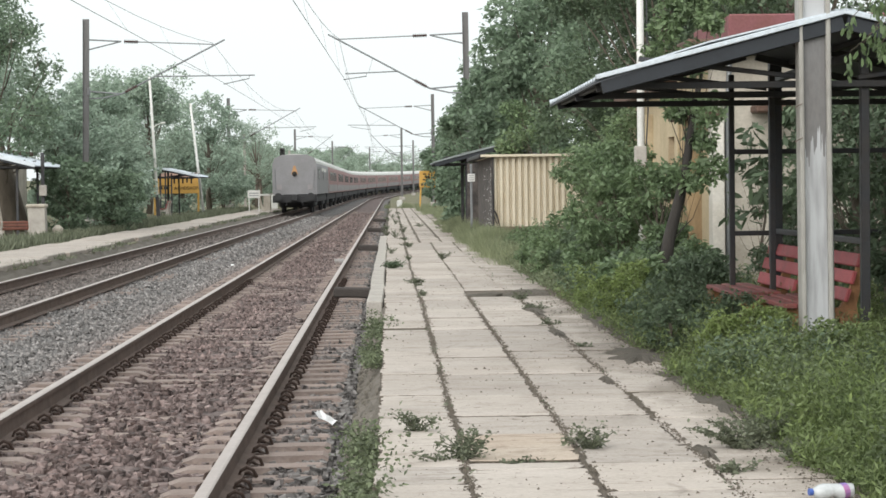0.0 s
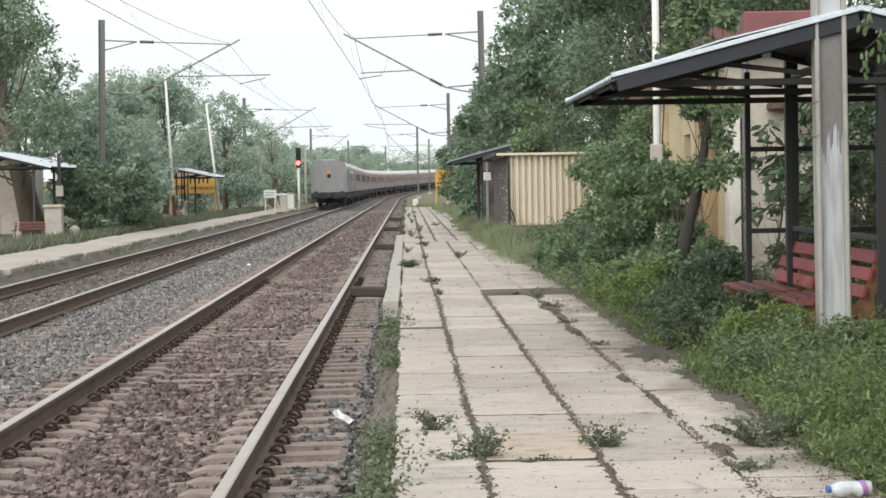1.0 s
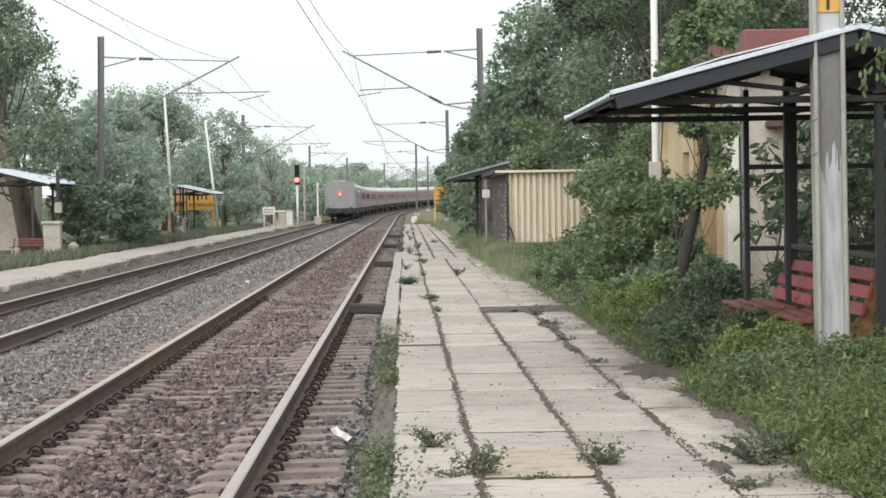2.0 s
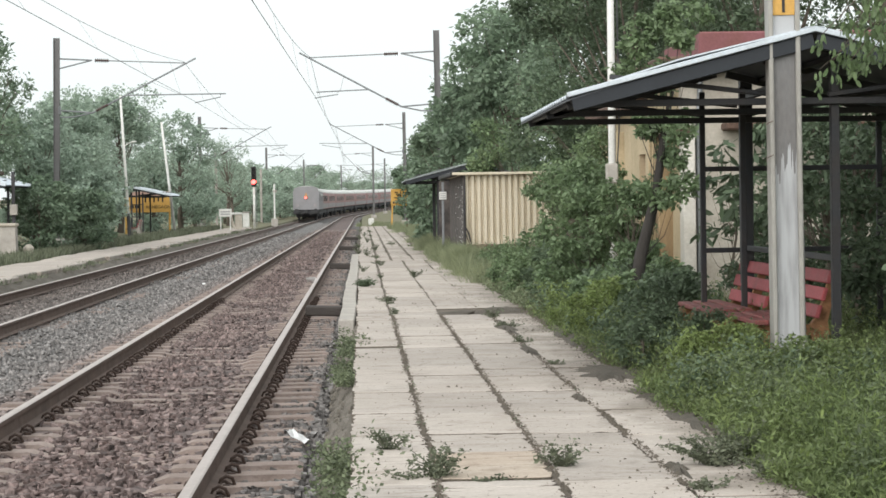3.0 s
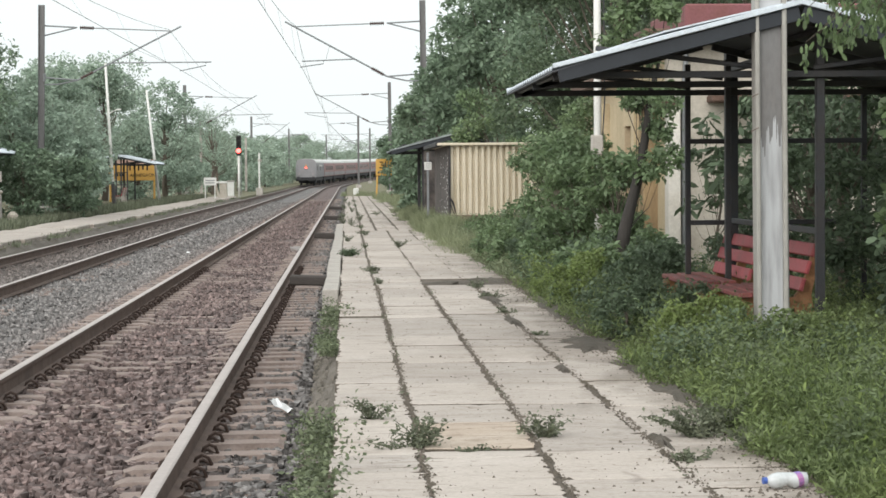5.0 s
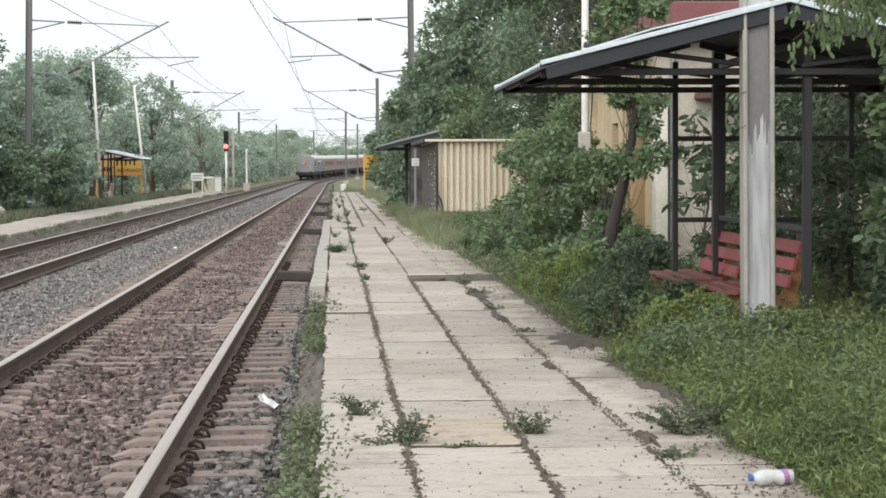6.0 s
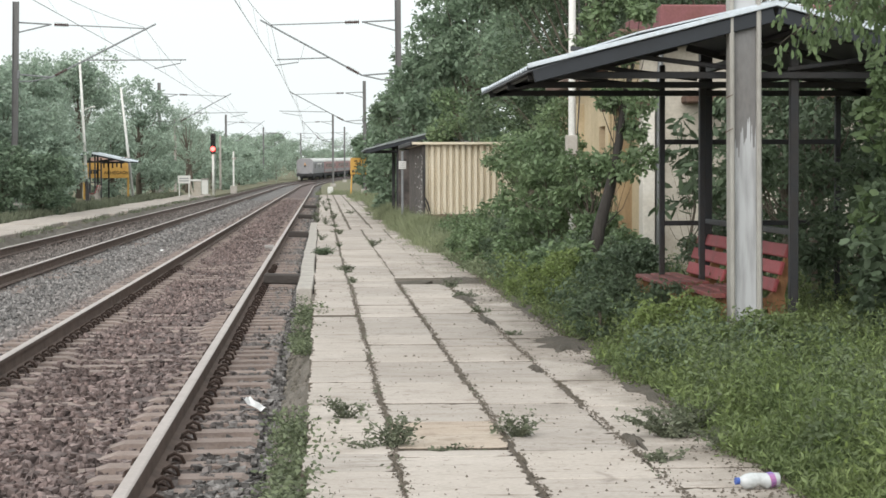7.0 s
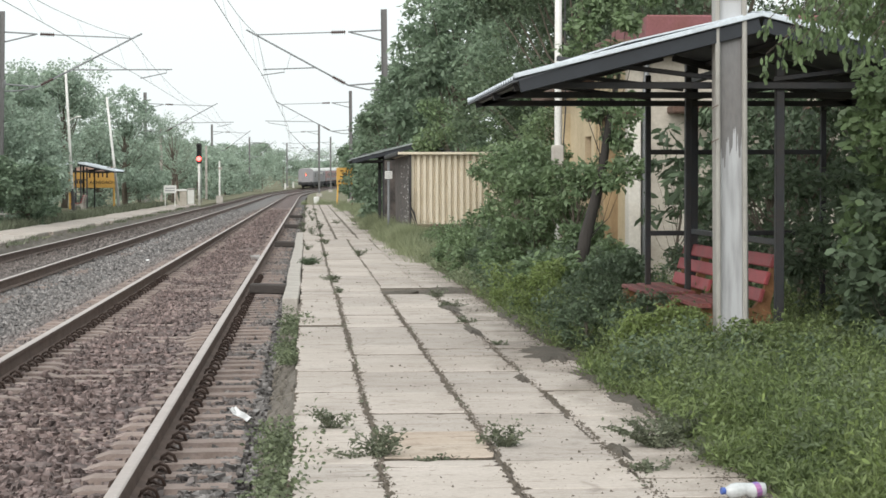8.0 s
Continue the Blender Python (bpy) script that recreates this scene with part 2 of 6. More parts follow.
def solid(name, b, mats, label, category, at=None, group="", kind="", smooth=False):
    return tagged(part(name, b, mats, None, "", at, smooth), label, category, group, kind)


def quads_mesh(name, verts, per=4):
    """A mesh of loose faces of per corners each, from an array (n, per, 3)."""
    n = len(verts)
    me = bpy.data.meshes.new(name)
    me.vertices.add(n * per)
    me.vertices.foreach_set("co", np.ascontiguousarray(verts, dtype=np.float32).ravel())
    me.loops.add(n * per)
    me.loops.foreach_set("vertex_index", np.arange(n * per, dtype=np.int32))
    me.polygons.add(n)
    me.polygons.foreach_set("loop_start", np.arange(0, n * per, per, dtype=np.int32))
    me.update(calc_edges=True)
    me.validate()
    return me


def leaf_quads(rng, centres, size, droop=0.4, slim=0.45):
    """One diamond leaf at each centre, turned at random."""
    n = len(centres)
    a, e = rng.uniform(0, 2 * np.pi, n), rng.normal(-droop, 0.5, n)
    d = np.stack([np.cos(a) * np.cos(e), np.sin(a) * np.cos(e), np.sin(e)], 1)
    r = rng.normal(size=(n, 3))
    s = np.cross(d, r)
    s /= np.linalg.norm(s, axis=1, keepdims=True) + 1e-9
    up = np.cross(s, d)
    size = (size * rng.uniform(0.55, 1.3, n))[:, None]
    mid = centres + d * size * 0.45 + up * size * 0.08
    return np.stack([centres, mid + s * size * slim * 0.5, centres + d * size, mid - s * size * slim * 0.5], 1)


def round_leaves(rng, centres, size, droop=0.4, slim=0.5, spread=0.5):
    """One six-cornered oblong leaf at each centre, folded a little at its middle."""
    n = len(centres)
    a, e = rng.uniform(0, 2 * np.pi, n), rng.normal(-droop, spread, n)
    d = np.stack([np.cos(a) * np.cos(e), np.sin(a) * np.cos(e), np.sin(e)], 1)
    s = np.cross(d, rng.normal(size=(n, 3)))
    s /= np.linalg.norm(s, axis=1, keepdims=True) + 1e-9
    up = np.cross(s, d)
    k = (size * rng.uniform(0.55, 1.25, n))[:, None]
    w = k * slim * 0.5
    c = np.asarray(centres)
    a0, b0 = c + d * k * 0.28 + up * k * 0.06, c + d * k * 0.72 + up * k * 0.05
    return np.stack([c, a0 + s * w * 0.9, b0 + s * w, c + d * k - up * k * 0.04, b0 - s * w, a0 - s * w * 0.9], 1)


def ball_points(rng, n, centre, radii, shell=0.55):
    p = rng.normal(size=(n, 3))
    p /= np.linalg.norm(p, axis=1, keepdims=True)
    p *= (shell + (1 - shell) * rng.random((n, 1)) ** 0.5)
    return np.asarray(centre) + p * np.asarray(radii)


def tree(name, label, x, y, h, r, low=0.3, leaves=6000, leaf=0.12, mat=None, seed=1, clumps=26, lean=(0, 0), trunk=0.12, z=0.0, group="", slim=0.45, airy=0.5, category="tree", bark=None, wobble=0.06, rounded=False, limb=0.28):
    """A tapered trunk with limbs to clumps of small leaves, uneven in outline."""
    rng = np.random.default_rng(seed)
    if y > 60:
        leaves, leaf = leaves * 0.46, leaf * 1.37
    t = thing(name, label, category, pose(x, y, z), group)
    top = Vector((lean[0], lean[1], h * 0.8))
    stem = [Vector((0, 0, -0.2))] + [top * f + Vector((rng.normal(0, wobble), rng.normal(0, wobble), 0)) * h * 0.25 for f in (0.25, 0.5, 0.75, 1.0)]
    wood, pts = Build(), []
    wood.tube(stem, [trunk * q for q in (1.25, 1, 0.75, 0.5, 0.15)], 8)
    for i in range(clumps):
        f = low + (1 - low) * rng.random() ** 0.8
        wide = r * (0.45 + 0.55 * math.sin(math.pi * min(1, max(0.12, (f - low) / (1 - low) * 0.85 + 0.1))))
        a, q = rng.uniform(0, 2 * np.pi), math.sqrt(rng.random())
        c = Vector((lean[0] * f + wide * q * math.cos(a), lean[1] * f + wide * q * math.sin(a), h * f))
        k = r * rng.uniform(0.22, 0.42)
        base = stem[0].lerp(top, max(0.12, f * 0.72))
        knee = base.lerp(c, 0.5) + Vector((0, 0, -0.05 * h))
        wood.tube([base, knee, c], [trunk * limb, trunk * limb * 0.55, trunk * 0.04], 5, cap=False)
        m = int(leaves / clumps * rng.uniform(0.6, 1.4))
        pts.append(ball_points(rng, m, c, (k, k, k * rng.uniform(0.55, 0.9)), airy))
        for _ in range(3):
            d = Vector(rng.normal(size=3)).normalized() * k * 0.85
            wood.tube([c, c + d], [trunk * 0.04, trunk * 0.015], 4, cap=False)
            pts.append(ball_points(rng, m // 6, c + d, (k * 0.35,) * 3, 0.1))
    part("trunk", wood, bark or M_BARK, t, smooth=True)
    p = np.concatenate(pts)
    crown = quads_mesh("crown", round_leaves(rng, p, leaf, slim=slim), 6) if rounded else quads_mesh("crown", leaf_quads(rng, p, leaf, slim=slim))
    part("crown", crown, mat or M_LEAF, t)
    return t


# ---- the ground and the line ----
def ground():
    xs = [-900, -300, -90, -40, -20, -12, -9.6, -8.75, -8.7, -6.95, -6.9, -6.85, -0.14, -0.1, -0.05, 2.0, 3, 5, 9, 16, 30, 80, 300, 900]
    zs = [0, 0, 0, 0, 0, -0.02, -0.03, -0.05, -0.12, -0.12, -0.55, -0.6, -0.6, -0.55, -0.14, -0.1, -0.04, -0.03, 0, 0, 0, 0, 0, 0]
    ys = [-60, -10, 0] + [5 + 2.5 * i for i in range(60)] + [160 + 10 * i for i in range(60)] + [800, 1200, 2500]
    b = Build()
    for y in ys:
        for x, z in zip(xs, zs):
            b.v.append((x + bend(y), y, z + rise(y) + (0.03 * noise.noise((x * 0.7, y * 0.5, 0)) if abs(x) < 40 and z > -0.5 else 0)))
    w = len(xs)
    for i in range(len(ys) - 1):
        for j in range(w - 1):
            b.f.append((i * w + j, i * w + j + 1, (i + 1) * w + j + 1, (i + 1) * w + j))
            b.mi.append(0)
    solid("ground", b, M_SOIL, "overgrown earth with patches of bare soil", "ground", kind="structure")


def ballast_material():
    m = bpy.data.materials.new("track_ballast")
    m.use_nodes = True
    n, l = m.node_tree.nodes, m.node_tree.links
    b = n["Principled BSDF"]
    b.inputs["Roughness"].default_value = 0.95
    tc, sep = n.new("ShaderNodeTexCoord"), n.new("ShaderNodeSeparateXYZ")
    l.new(tc.outputs["Object"], sep.inputs[0])
    ramp = n.new("ShaderNodeValToRGB")
    ns = n.new("ShaderNodeTexNoise")
    ns.inputs["Scale"].default_value = 1.2
    l.new(tc.outputs["Object"], ns.inputs["Vector"])
    sh = n.new("ShaderNodeMath")
    sh.operation, sh.inputs[1].default_value = "MULTIPLY_ADD", 0.8
    l.new(ns.outputs["Fac"], sh.inputs[0])
    l.new(sep.outputs["X"], sh.inputs[2])
    mr = n.new("ShaderNodeMapRange")
    mr.inputs["From Min"].default_value, mr.inputs["From Max"].default_value = -7.0, 0.4
    l.new(sh.outputs[0], mr.inputs["Value"])
    # rust-brown along the tracks, grey between them
    cr = ramp.color_ramp
    cr.elements[0].position, cr.elements[0].color = 0.02, (0.115, 0.10, 0.092, 1)
    cr.elements[1].position, cr.elements[1].color = 1.0, (0.165, 0.155, 0.15, 1)
    for p, c in ((0.16, (0.15, 0.128, 0.118)), (0.30, (0.165, 0.148, 0.14)), (0.4, (0.215, 0.205, 0.20)), (0.53, (0.21, 0.195, 0.188)),
                 (0.63, (0.177, 0.139, 0.131)), (0.74, (0.182, 0.137, 0.128)), (0.86, (0.168, 0.133, 0.126)), (0.93, (0.165, 0.155, 0.15))):
        e = cr.elements.new(p)
        e.color = (*c, 1)
    l.new(mr.outputs[0], ramp.inputs["Fac"])
    vo = n.new("ShaderNodeTexVoronoi")
    vo.inputs["Scale"].default_value = 17
    l.new(tc.outputs["Object"], vo.inputs["Vector"])
    g = n.new("ShaderNodeNewGeometry")
    sv = n.new("ShaderNodeSeparateColor")
    l.new(vo.outputs["Color"], sv.inputs[0])
    k1, k2, k3 = (n.new("ShaderNodeMath") for _ in range(3))
    k1.operation = k2.operation = "MULTIPLY_ADD"
    k3.operation = "MULTIPLY"
    for k, s in ((k1, g.outputs["Random Per Island"]), (k2, sv.outputs[0])):
        k.inputs[1].default_value, k.inputs[2].default_value = 0.8, 0.58
        l.new(s, k.inputs[0])
    l.new(k1.outputs[0], k3.inputs[0])
    l.new(k2.outputs[0], k3.inputs[1])
    h = n.new("ShaderNodeHueSaturation")
    l.new(k3.outputs[0], h.inputs["Value"])
    l.new(ramp.outputs["Color"], h.inputs["Color"])
    l.new(h.outputs["Color"], b.inputs["Base Color"])
    bp = n.new("ShaderNodeBump")
    bp.inputs["Strength"].default_value, bp.inputs["Distance"].default_value = 0.9, 0.04
    bp.invert = True
    l.new(vo.outputs["Distance"], bp.inputs["Height"])
    l.new(bp.outputs["Normal"], b.inputs["Normal"])
    return m


M_BALLAST = ballast_material()


def bed_height(x, y):
    """Top of the stones across the line."""
    d = min(abs(x - NEAR_C), abs(x - FAR_C))
    z = RAIL - 0.203 + 0.012 * math.sin(y * 1.3 + x)
    if d > 1.35:
        z -= 0.10 * min(1, (d - 1.35) / 0.5)
    return z - 0.006 + 0.05 * noise.noise((x * 1.3, y * 0.8, 3)) * (1 if abs(x - NEAR_C) < 0.6 or x > -0.75 else 0.6)


def ballast():
    b = Build()
    xs = [-6.9 + 0.09 * i for i in range(75)]
    ys = [-14 + 0.6 * i for i in range(30)] + [4 + 0.22 * i for i in range(196)] + [47 + 1.2 * i for i in range(100)] + [168 + 8 * i for i in range(80)]
    for y in ys:
        for x in xs:
            b.v.append((x + bend(y), y, bed_height(x, y) + rise(y) + (random.uniform(-0.012, 0.012) if y < 50 else 0)))
    w = len(xs)
    for i in range(len(ys) - 1):
        for j in range(w - 1):
            b.f.append((i * w + j, i * w + j + 1, (i + 1) * w + j + 1, (i + 1) * w + j))
            b.mi.append(0)
    bed = solid("ballast_bed", b, M_BALLAST, "bed of grey and rust-brown crushed stone between rails", "ballast", kind="structure")
    # loose stones where the line passes near
    rng = np.random.default_rng(5)
    n = 90000
    y = np.concatenate([7.5 + 42 * rng.random(66000) ** 1.8, 44 + 90 * rng.random(24000) ** 1.5])
    x = rng.uniform(-6.6, -0.22, n)
    keep = x > -0.26 * y - 1.0
    x, y = x[keep], y[keep]
    bare = np.array([noise.noise((a * 0.9, c * 0.5, 9)) for a, c in zip(x, y)])
    over = np.abs(((y - 6.0) / 0.52 + 0.5) % 1.0 - 0.5) < 0.26
    inside = np.abs(x - NEAR_C) < 1.35
    near_rail = np.abs(np.abs(x - NEAR_C) - GAUGE / 2) < 0.28
    keep = ~(inside & over & ((bare > 0.06) | near_rail) & (rng.random(len(x)) > np.where(x > -0.95, 0.45, 0.12))) & ~(near_rail & (rng.random(len(x)) < 0.5))
    x, y = x[keep], y[keep]
    z = np.array([bed_height(a, c) for a, c in zip(x, y)])
    # blocky stones near by, simpler ones further off
    cube = np.array([(i, j, k) for i in (-1, 1) for j in (-1, 1) for k in (-1, 1)], float) * 0.72
    cube_tri = np.array([(0, 1, 3), (0, 3, 2), (4, 6, 7), (4, 7, 5), (0, 4, 5), (0, 5, 1), (2, 3, 7), (2, 7, 6), (0, 2, 6), (0, 6, 4), (1, 5, 7), (1, 7, 3)])
    octa = np.array([(1, 0, 0), (-1, 0, 0), (0, 1, 0), (0, -1, 0), (0, 0, 1), (0, 0, -1)], float)
    octa_tri = np.array([(0, 2, 4), (2, 1, 4), (1, 3, 4), (3, 0, 4), (2, 0, 5), (1, 2, 5), (3, 1, 5), (0, 3, 5)])
    vs, fs, first = [], [], 0
    for base, tri, pick in ((cube, cube_tri, y < 21), (octa, octa_tri, y >= 21)):
        px, py, pz = x[pick], y[pick], z[pick]
        m, c = len(px), len(base)
        size = rng.uniform(0.014, 0.036, m) * np.clip(py / 40, 1, 1.7)
        v = base[None] * rng.uniform(0.55, 1.3, (m, c, 1)) * rng.uniform(0.7, 1.25, (m, 1, 3)) * size[:, None, None]
        v += rng.normal(0, 0.22, (m, c, 3)) * size[:, None, None]
        a = rng.uniform(0, 6.28, m)
        ca, sa = np.cos(a)[:, None], np.sin(a)[:, None]
        v = np.stack([v[..., 0] * ca - v[..., 1] * sa, v[..., 0] * sa + v[..., 1] * ca, v[..., 2]], 2)
        v += np.stack([px, py, pz + size * 0.4], 1)[:, None]
        vs.append(v.reshape(-1, 3))
        fs.append((tri[None] + (np.arange(m) * c)[:, None, None]).reshape(-1, 3) + first)
        first += m * c
    vs, fs = np.concatenate(vs), np.concatenate(fs)
    me = bpy.data.meshes.new("stones")
    me.vertices.add(len(vs))
    me.vertices.foreach_set("co", vs.astype(np.float32).ravel())
    me.loops.add(len(fs) * 3)
    me.loops.foreach_set("vertex_index", fs.astype(np.int32).ravel())
    me.polygons.add(len(fs))
    me.polygons.foreach_set("loop_start", np.arange(0, len(fs) * 3, 3, dtype=np.int32))
    me.update(calc_edges=True)
    me.shade_flat()
    solid("ballast_stones", me, M_BALLAST, "loose angular crushed stones lying on the bed", "stones", kind="stuff")
    return bed


PROFILE = [(-0.075, -0.17), (-0.075, -0.158), (-0.012, -0.14), (-0.009, -0.05), (-0.034, -0.036), (-0.036, -0.006), (-0.026, 0.0),
           (0.026, 0.0), (0.036, -0.006), (0.034, -0.036), (0.009, -0.05), (0.012, -0.14), (0.075, -0.158), (0.075, -0.17)]


def rail(x0, parent):
    ys = [-16, 60, 150, 205] + [215 + 10 * i for i in range(58)]
    b, n = Build(), len(PROFILE)
    for y in ys:
        b.v += [(x0 + bend(y) + px, y, RAIL + rise(y) + pz) for px, pz in PROFILE]
    for i in range(len(ys) - 1):
        for j in range(n):
            b.f.append((i * n + j, i * n + (j + 1) % n, (i + 1) * n + (j + 1) % n, (i + 1) * n + j))
            b.mi.append(1 if j in (5, 6, 7) else 0)
    part("rail", b, [M_RAIL, M_HEAD], parent)


def track(name, centre, label, step, count):
    t = thing(name, label, "railway track", kind="structure")
    for side in (-1, 1):
        rail(centre + side * GAUGE / 2, t)
    prof = [(-1.375, -0.21), (-1.375, 0.0), (-1.34, 0.02), (-0.55, 0.012), (-0.45, -0.02), (0.45, -0.02), (0.55, 0.012), (1.34, 0.02), (1.375, 0.0), (1.375, -0.21)]
    b = Build().prism(prof, -0.125, 0.125)
    for i, v in enumerate(b.v):
        if v[2] > -0.1:
            b.v[i] = (v[0], v[1] * 0.86, v[2])
    me = b.mesh("sleeper")
    rnd = random.Random(3)
    for i in range(count):
        y = 6.0 + step * (i - 26)
        part("sleeper", me, M_SLEEPER, t, at=pose(centre, y, RAIL - (0.192 if centre == NEAR_C else 0.215) + rnd.uniform(-0.006, 0.008), 0, 0, rnd.uniform(-0.5, 0.5)))
    return t


ground()
ballast()
near_track = track("railway_track_near", NEAR_C, "near broad-gauge track with rusty rails and bright heads on concrete sleepers", 0.52, 296)
far_track = track("railway_track_far", FAR_C, "second broad-gauge track of dark rails in ballast", 0.56, 200)


# ---- platform ----
# stretches of paving along the platform, and where their long joints run
STRETCHES = [(-5.2, 25.2, (-0.09, 0.34, 0.91, 1.48, 2.0)), (26.7, 50.0, (-0.1, 0.31, 0.92, 1.45, 2.03)), (50.0, 131.0, (-0.14, 0.33, 0.68, 1.2, 1.62, 1.9))]


# cross joints that have opened: where along the platform, in which row of slabs, how wide
BREAKS = ((10.12, 0.34, 0.1), (11.22, 0.34, 0.02), (19.8, -0.09, 0.26), (20.05, 0.34, 0.12), (9.95, 1.48, 0.05), (13.4, 1.48, 0.07), (12.1, 0.91, 0.03), (16.9, 0.91, 0.1))


def ragged_slab(rnd, w, ln, h):
    """A slab with a worn, uneven outline and a rounded rim."""
    out = []
    for (ax, ay), (bx, by) in (((-1, -1), (1, -1)), ((1, -1), (1, 1)), ((1, 1), (-1, 1)), ((-1, 1), (-1, -1))):
        n = max(4, int((w if ay == by else ln) / 0.055))
        for k in range(n):
            f = k / n
            bite = (0.007 if ay == by else 0.024) * rnd.random() ** 1.5 + (rnd.uniform(0.0, 0.05) if rnd.random() < (0.3 if k == 0 else 0.05) else 0)
            x, y = (ax + (bx - ax) * f) * w / 2, (ay + (by - ay) * f) * ln / 2
            out.append((x - math.copysign(bite, x) * (abs(x) > w * 0.47), y - math.copysign(bite, y) * (abs(y) > ln * 0.47)))
    n, b = len(out), Build()
    for z, k in ((h / 2, 0.004), (h / 2 - 0.004, 0.0), (-h / 2, 0.0)):
        b.v += [(x * (1 - 2 * k / w), y * (1 - 2 * k / ln), z) for x, y in out]
    b.f = [tuple(range(n))] + [(r * n + k, r * n + (k + 1) % n, (r + 1) * n + (k + 1) % n, (r + 1) * n + k) for r in range(2) for k in range(n)]
    b.mi = [0] * (1 + n) + [1] * n
    return b


def platform():
    p = thing("platform", "low platform paved with pale worn concrete slabs, weeds in the joints", "platform", kind="structure")
    part("base", Build().box((0.97, 60, -0.264), (2.06, 144, 0.5)), M_DIRT, p, "dirt under the slabs")
    rnd = random.Random(11)
    far, made, spots = Build(), 0, []
    for ya, yb, joints in STRETCHES:
        for k, (x0, x1) in enumerate(zip(joints, joints[1:])):
            y = ya + (0.31 * k if ya < 0 else 0.0)
            while y < yb - 0.3:
                ln = min(rnd.choice((0.6, 0.75, 0.9, 1.2, 1.5) if y < 27 else (0.9, 1.2, 1.5, 1.8, 2.4)), yb - y)
                for cut, column, _ in BREAKS:
                    if x0 == column and y < cut - 0.2 and y + ln > cut - 0.3:
                        ln = cut - y
                spots.append((y, ln, x0, x1))
                y += ln
    for y in (25.25, 25.95):
        spots += [(y, 0.68, -0.09, 0.32), (y - 0.05, 0.7, 0.33, 0.91)]
    spots.sort()
    for y, ln, x0, x1 in spots:
        last = x1 > 1.85
        if last and y > 11.5 and rnd.random() < (0.0 if y < 55 else 0.15):
            continue
        w = x1 - x0
        # Joints widen with distance, sized from how they show to the camera.
        loose = min(1, max(0, (y - 28) / 40)) * 0.055
        gap = sum(wide for cut, column, wide in BREAKS if x0 == column and abs(y + ln - cut) < 0.01)
        size = (w - rnd.uniform(0.004, 0.014) - loose * rnd.uniform(0.6, 1.5), ln - (rnd.choice((0.001, 0.001, 0.001, 0.002, 0.004, 0.012, 0.035)) if y < 50 else rnd.uniform(0.02, 0.2)) - gap, 0.09)
        at = pose((x0 + x1) / 2 + rnd.uniform(-0.012, 0.012) - (rnd.uniform(0, 0.05) if last else 0), y + (ln - gap) / 2, -0.045 + rnd.uniform(-0.006, 0.003), rnd.uniform(-0.1, 0.1), rnd.uniform(-0.25, 0.25), rnd.uniform(-0.4, 0.4))
        if made < 300:
            tan = x0 == 0.34 and y < 10.6 < y + ln
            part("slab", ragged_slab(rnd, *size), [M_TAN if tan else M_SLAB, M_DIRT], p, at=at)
            made += 1
        else:
            b = ragged_slab(rnd, *size)
            far.add([at @ Vector(v) for v in b.v], b.f, 0)
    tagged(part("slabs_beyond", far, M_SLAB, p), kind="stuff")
    return p


platform()


def far_platform():
    p = thing("far_platform", "worn pale concrete platform strip across the tracks", "platform", kind="structure")
    b = Build()
    rnd = random.Random(2)
    y = 15.0
    while y < 135:
        ln = rnd.uniform(1.6, 3.2)
        b.box((-7.85 + rnd.uniform(-0.05, 0.05), y + ln / 2, -0.12 + rnd.uniform(-0.015, 0.01)), (1.7 + rnd.uniform(-0.45, 0.05), ln - 0.02, 0.2), 0.02)
        y += ln
    part("paving", b, M_SLAB, p)
    w = Build()
    for i in range(40):
        w.box((-7.02 + rnd.uniform(-0.02, 0.02), 16.5 + 3 * i, -0.4), (0.12, 2.98, 0.5), 0.03)
    part("edge_wall", w, M_CONC, p, "stained edge wall")

    rng = random.Random(12)
    e = Build()
    ny, nx = 500, 6
    for i in range(ny):
        y = 14.0 + 122.0 * i / (ny - 1)
        for q in range(nx):
            f = q / (nx - 1)
            e.v.append((-6.98 + 0.42 * f + 0.12 * noise.noise((y * 0.7, f, 2)) * f, y, -0.11 - 0.27 * f + 0.09 * noise.noise((f * 3, y * 1.1, 6)) * (1 - f) + rng.uniform(-0.02, 0.02)))
    for i in range(ny - 1):
        for q in range(nx - 1):
            a = i * nx + q
            e.f.append((a, a + 1, a + nx + 1, a + nx))
            e.mi.append(0)
    part("earth_shoulder", e, M_EARTH, p, "crumbled earth shoulder")


far_platform()
# ---- more materials ----
M_GREYPAINT = material("weathered_grey_mast_paint", (0.172, 0.172, 0.175), 0.7, metal=0.1, scale=2.2, fine=40, vary=0.6, tint=(0.14, 0.125, 0.115), bump=0.15, stretch=(1, 1, 0.35))
M_WHITEPAINT = material("chalky_white_paint", (0.68, 0.675, 0.65), 0.75, scale=3, fine=40, vary=0.5, tint=(0.5, 0.49, 0.46), bump=0.1)
M_STEEL_D = material("dark_painted_steel", (0.034, 0.036, 0.041), 0.55, metal=0.2, scale=5, fine=50, vary=0.5, tint=(0.05, 0.038, 0.03), bump=0.1)
M_GALV = material("galvanised_tube", (0.26, 0.27, 0.28), 0.5, metal=0.6, scale=4, fine=40, vary=0.4, bump=0.05)
M_INSUL = material("brown_insulator_glaze", (0.07, 0.035, 0.03), 0.25, scale=5, bump=0)
M_WIRE = material("weathered_copper_wire", (0.14, 0.13, 0.125), 0.55, metal=0.5, bump=0)
M_SHEET = material("coated_roof_sheet", (0.57, 0.62, 0.67), 0.45, metal=0.3, scale=2, fine=30, vary=0.4, tint=(0.4, 0.43, 0.47), bump=0.05)
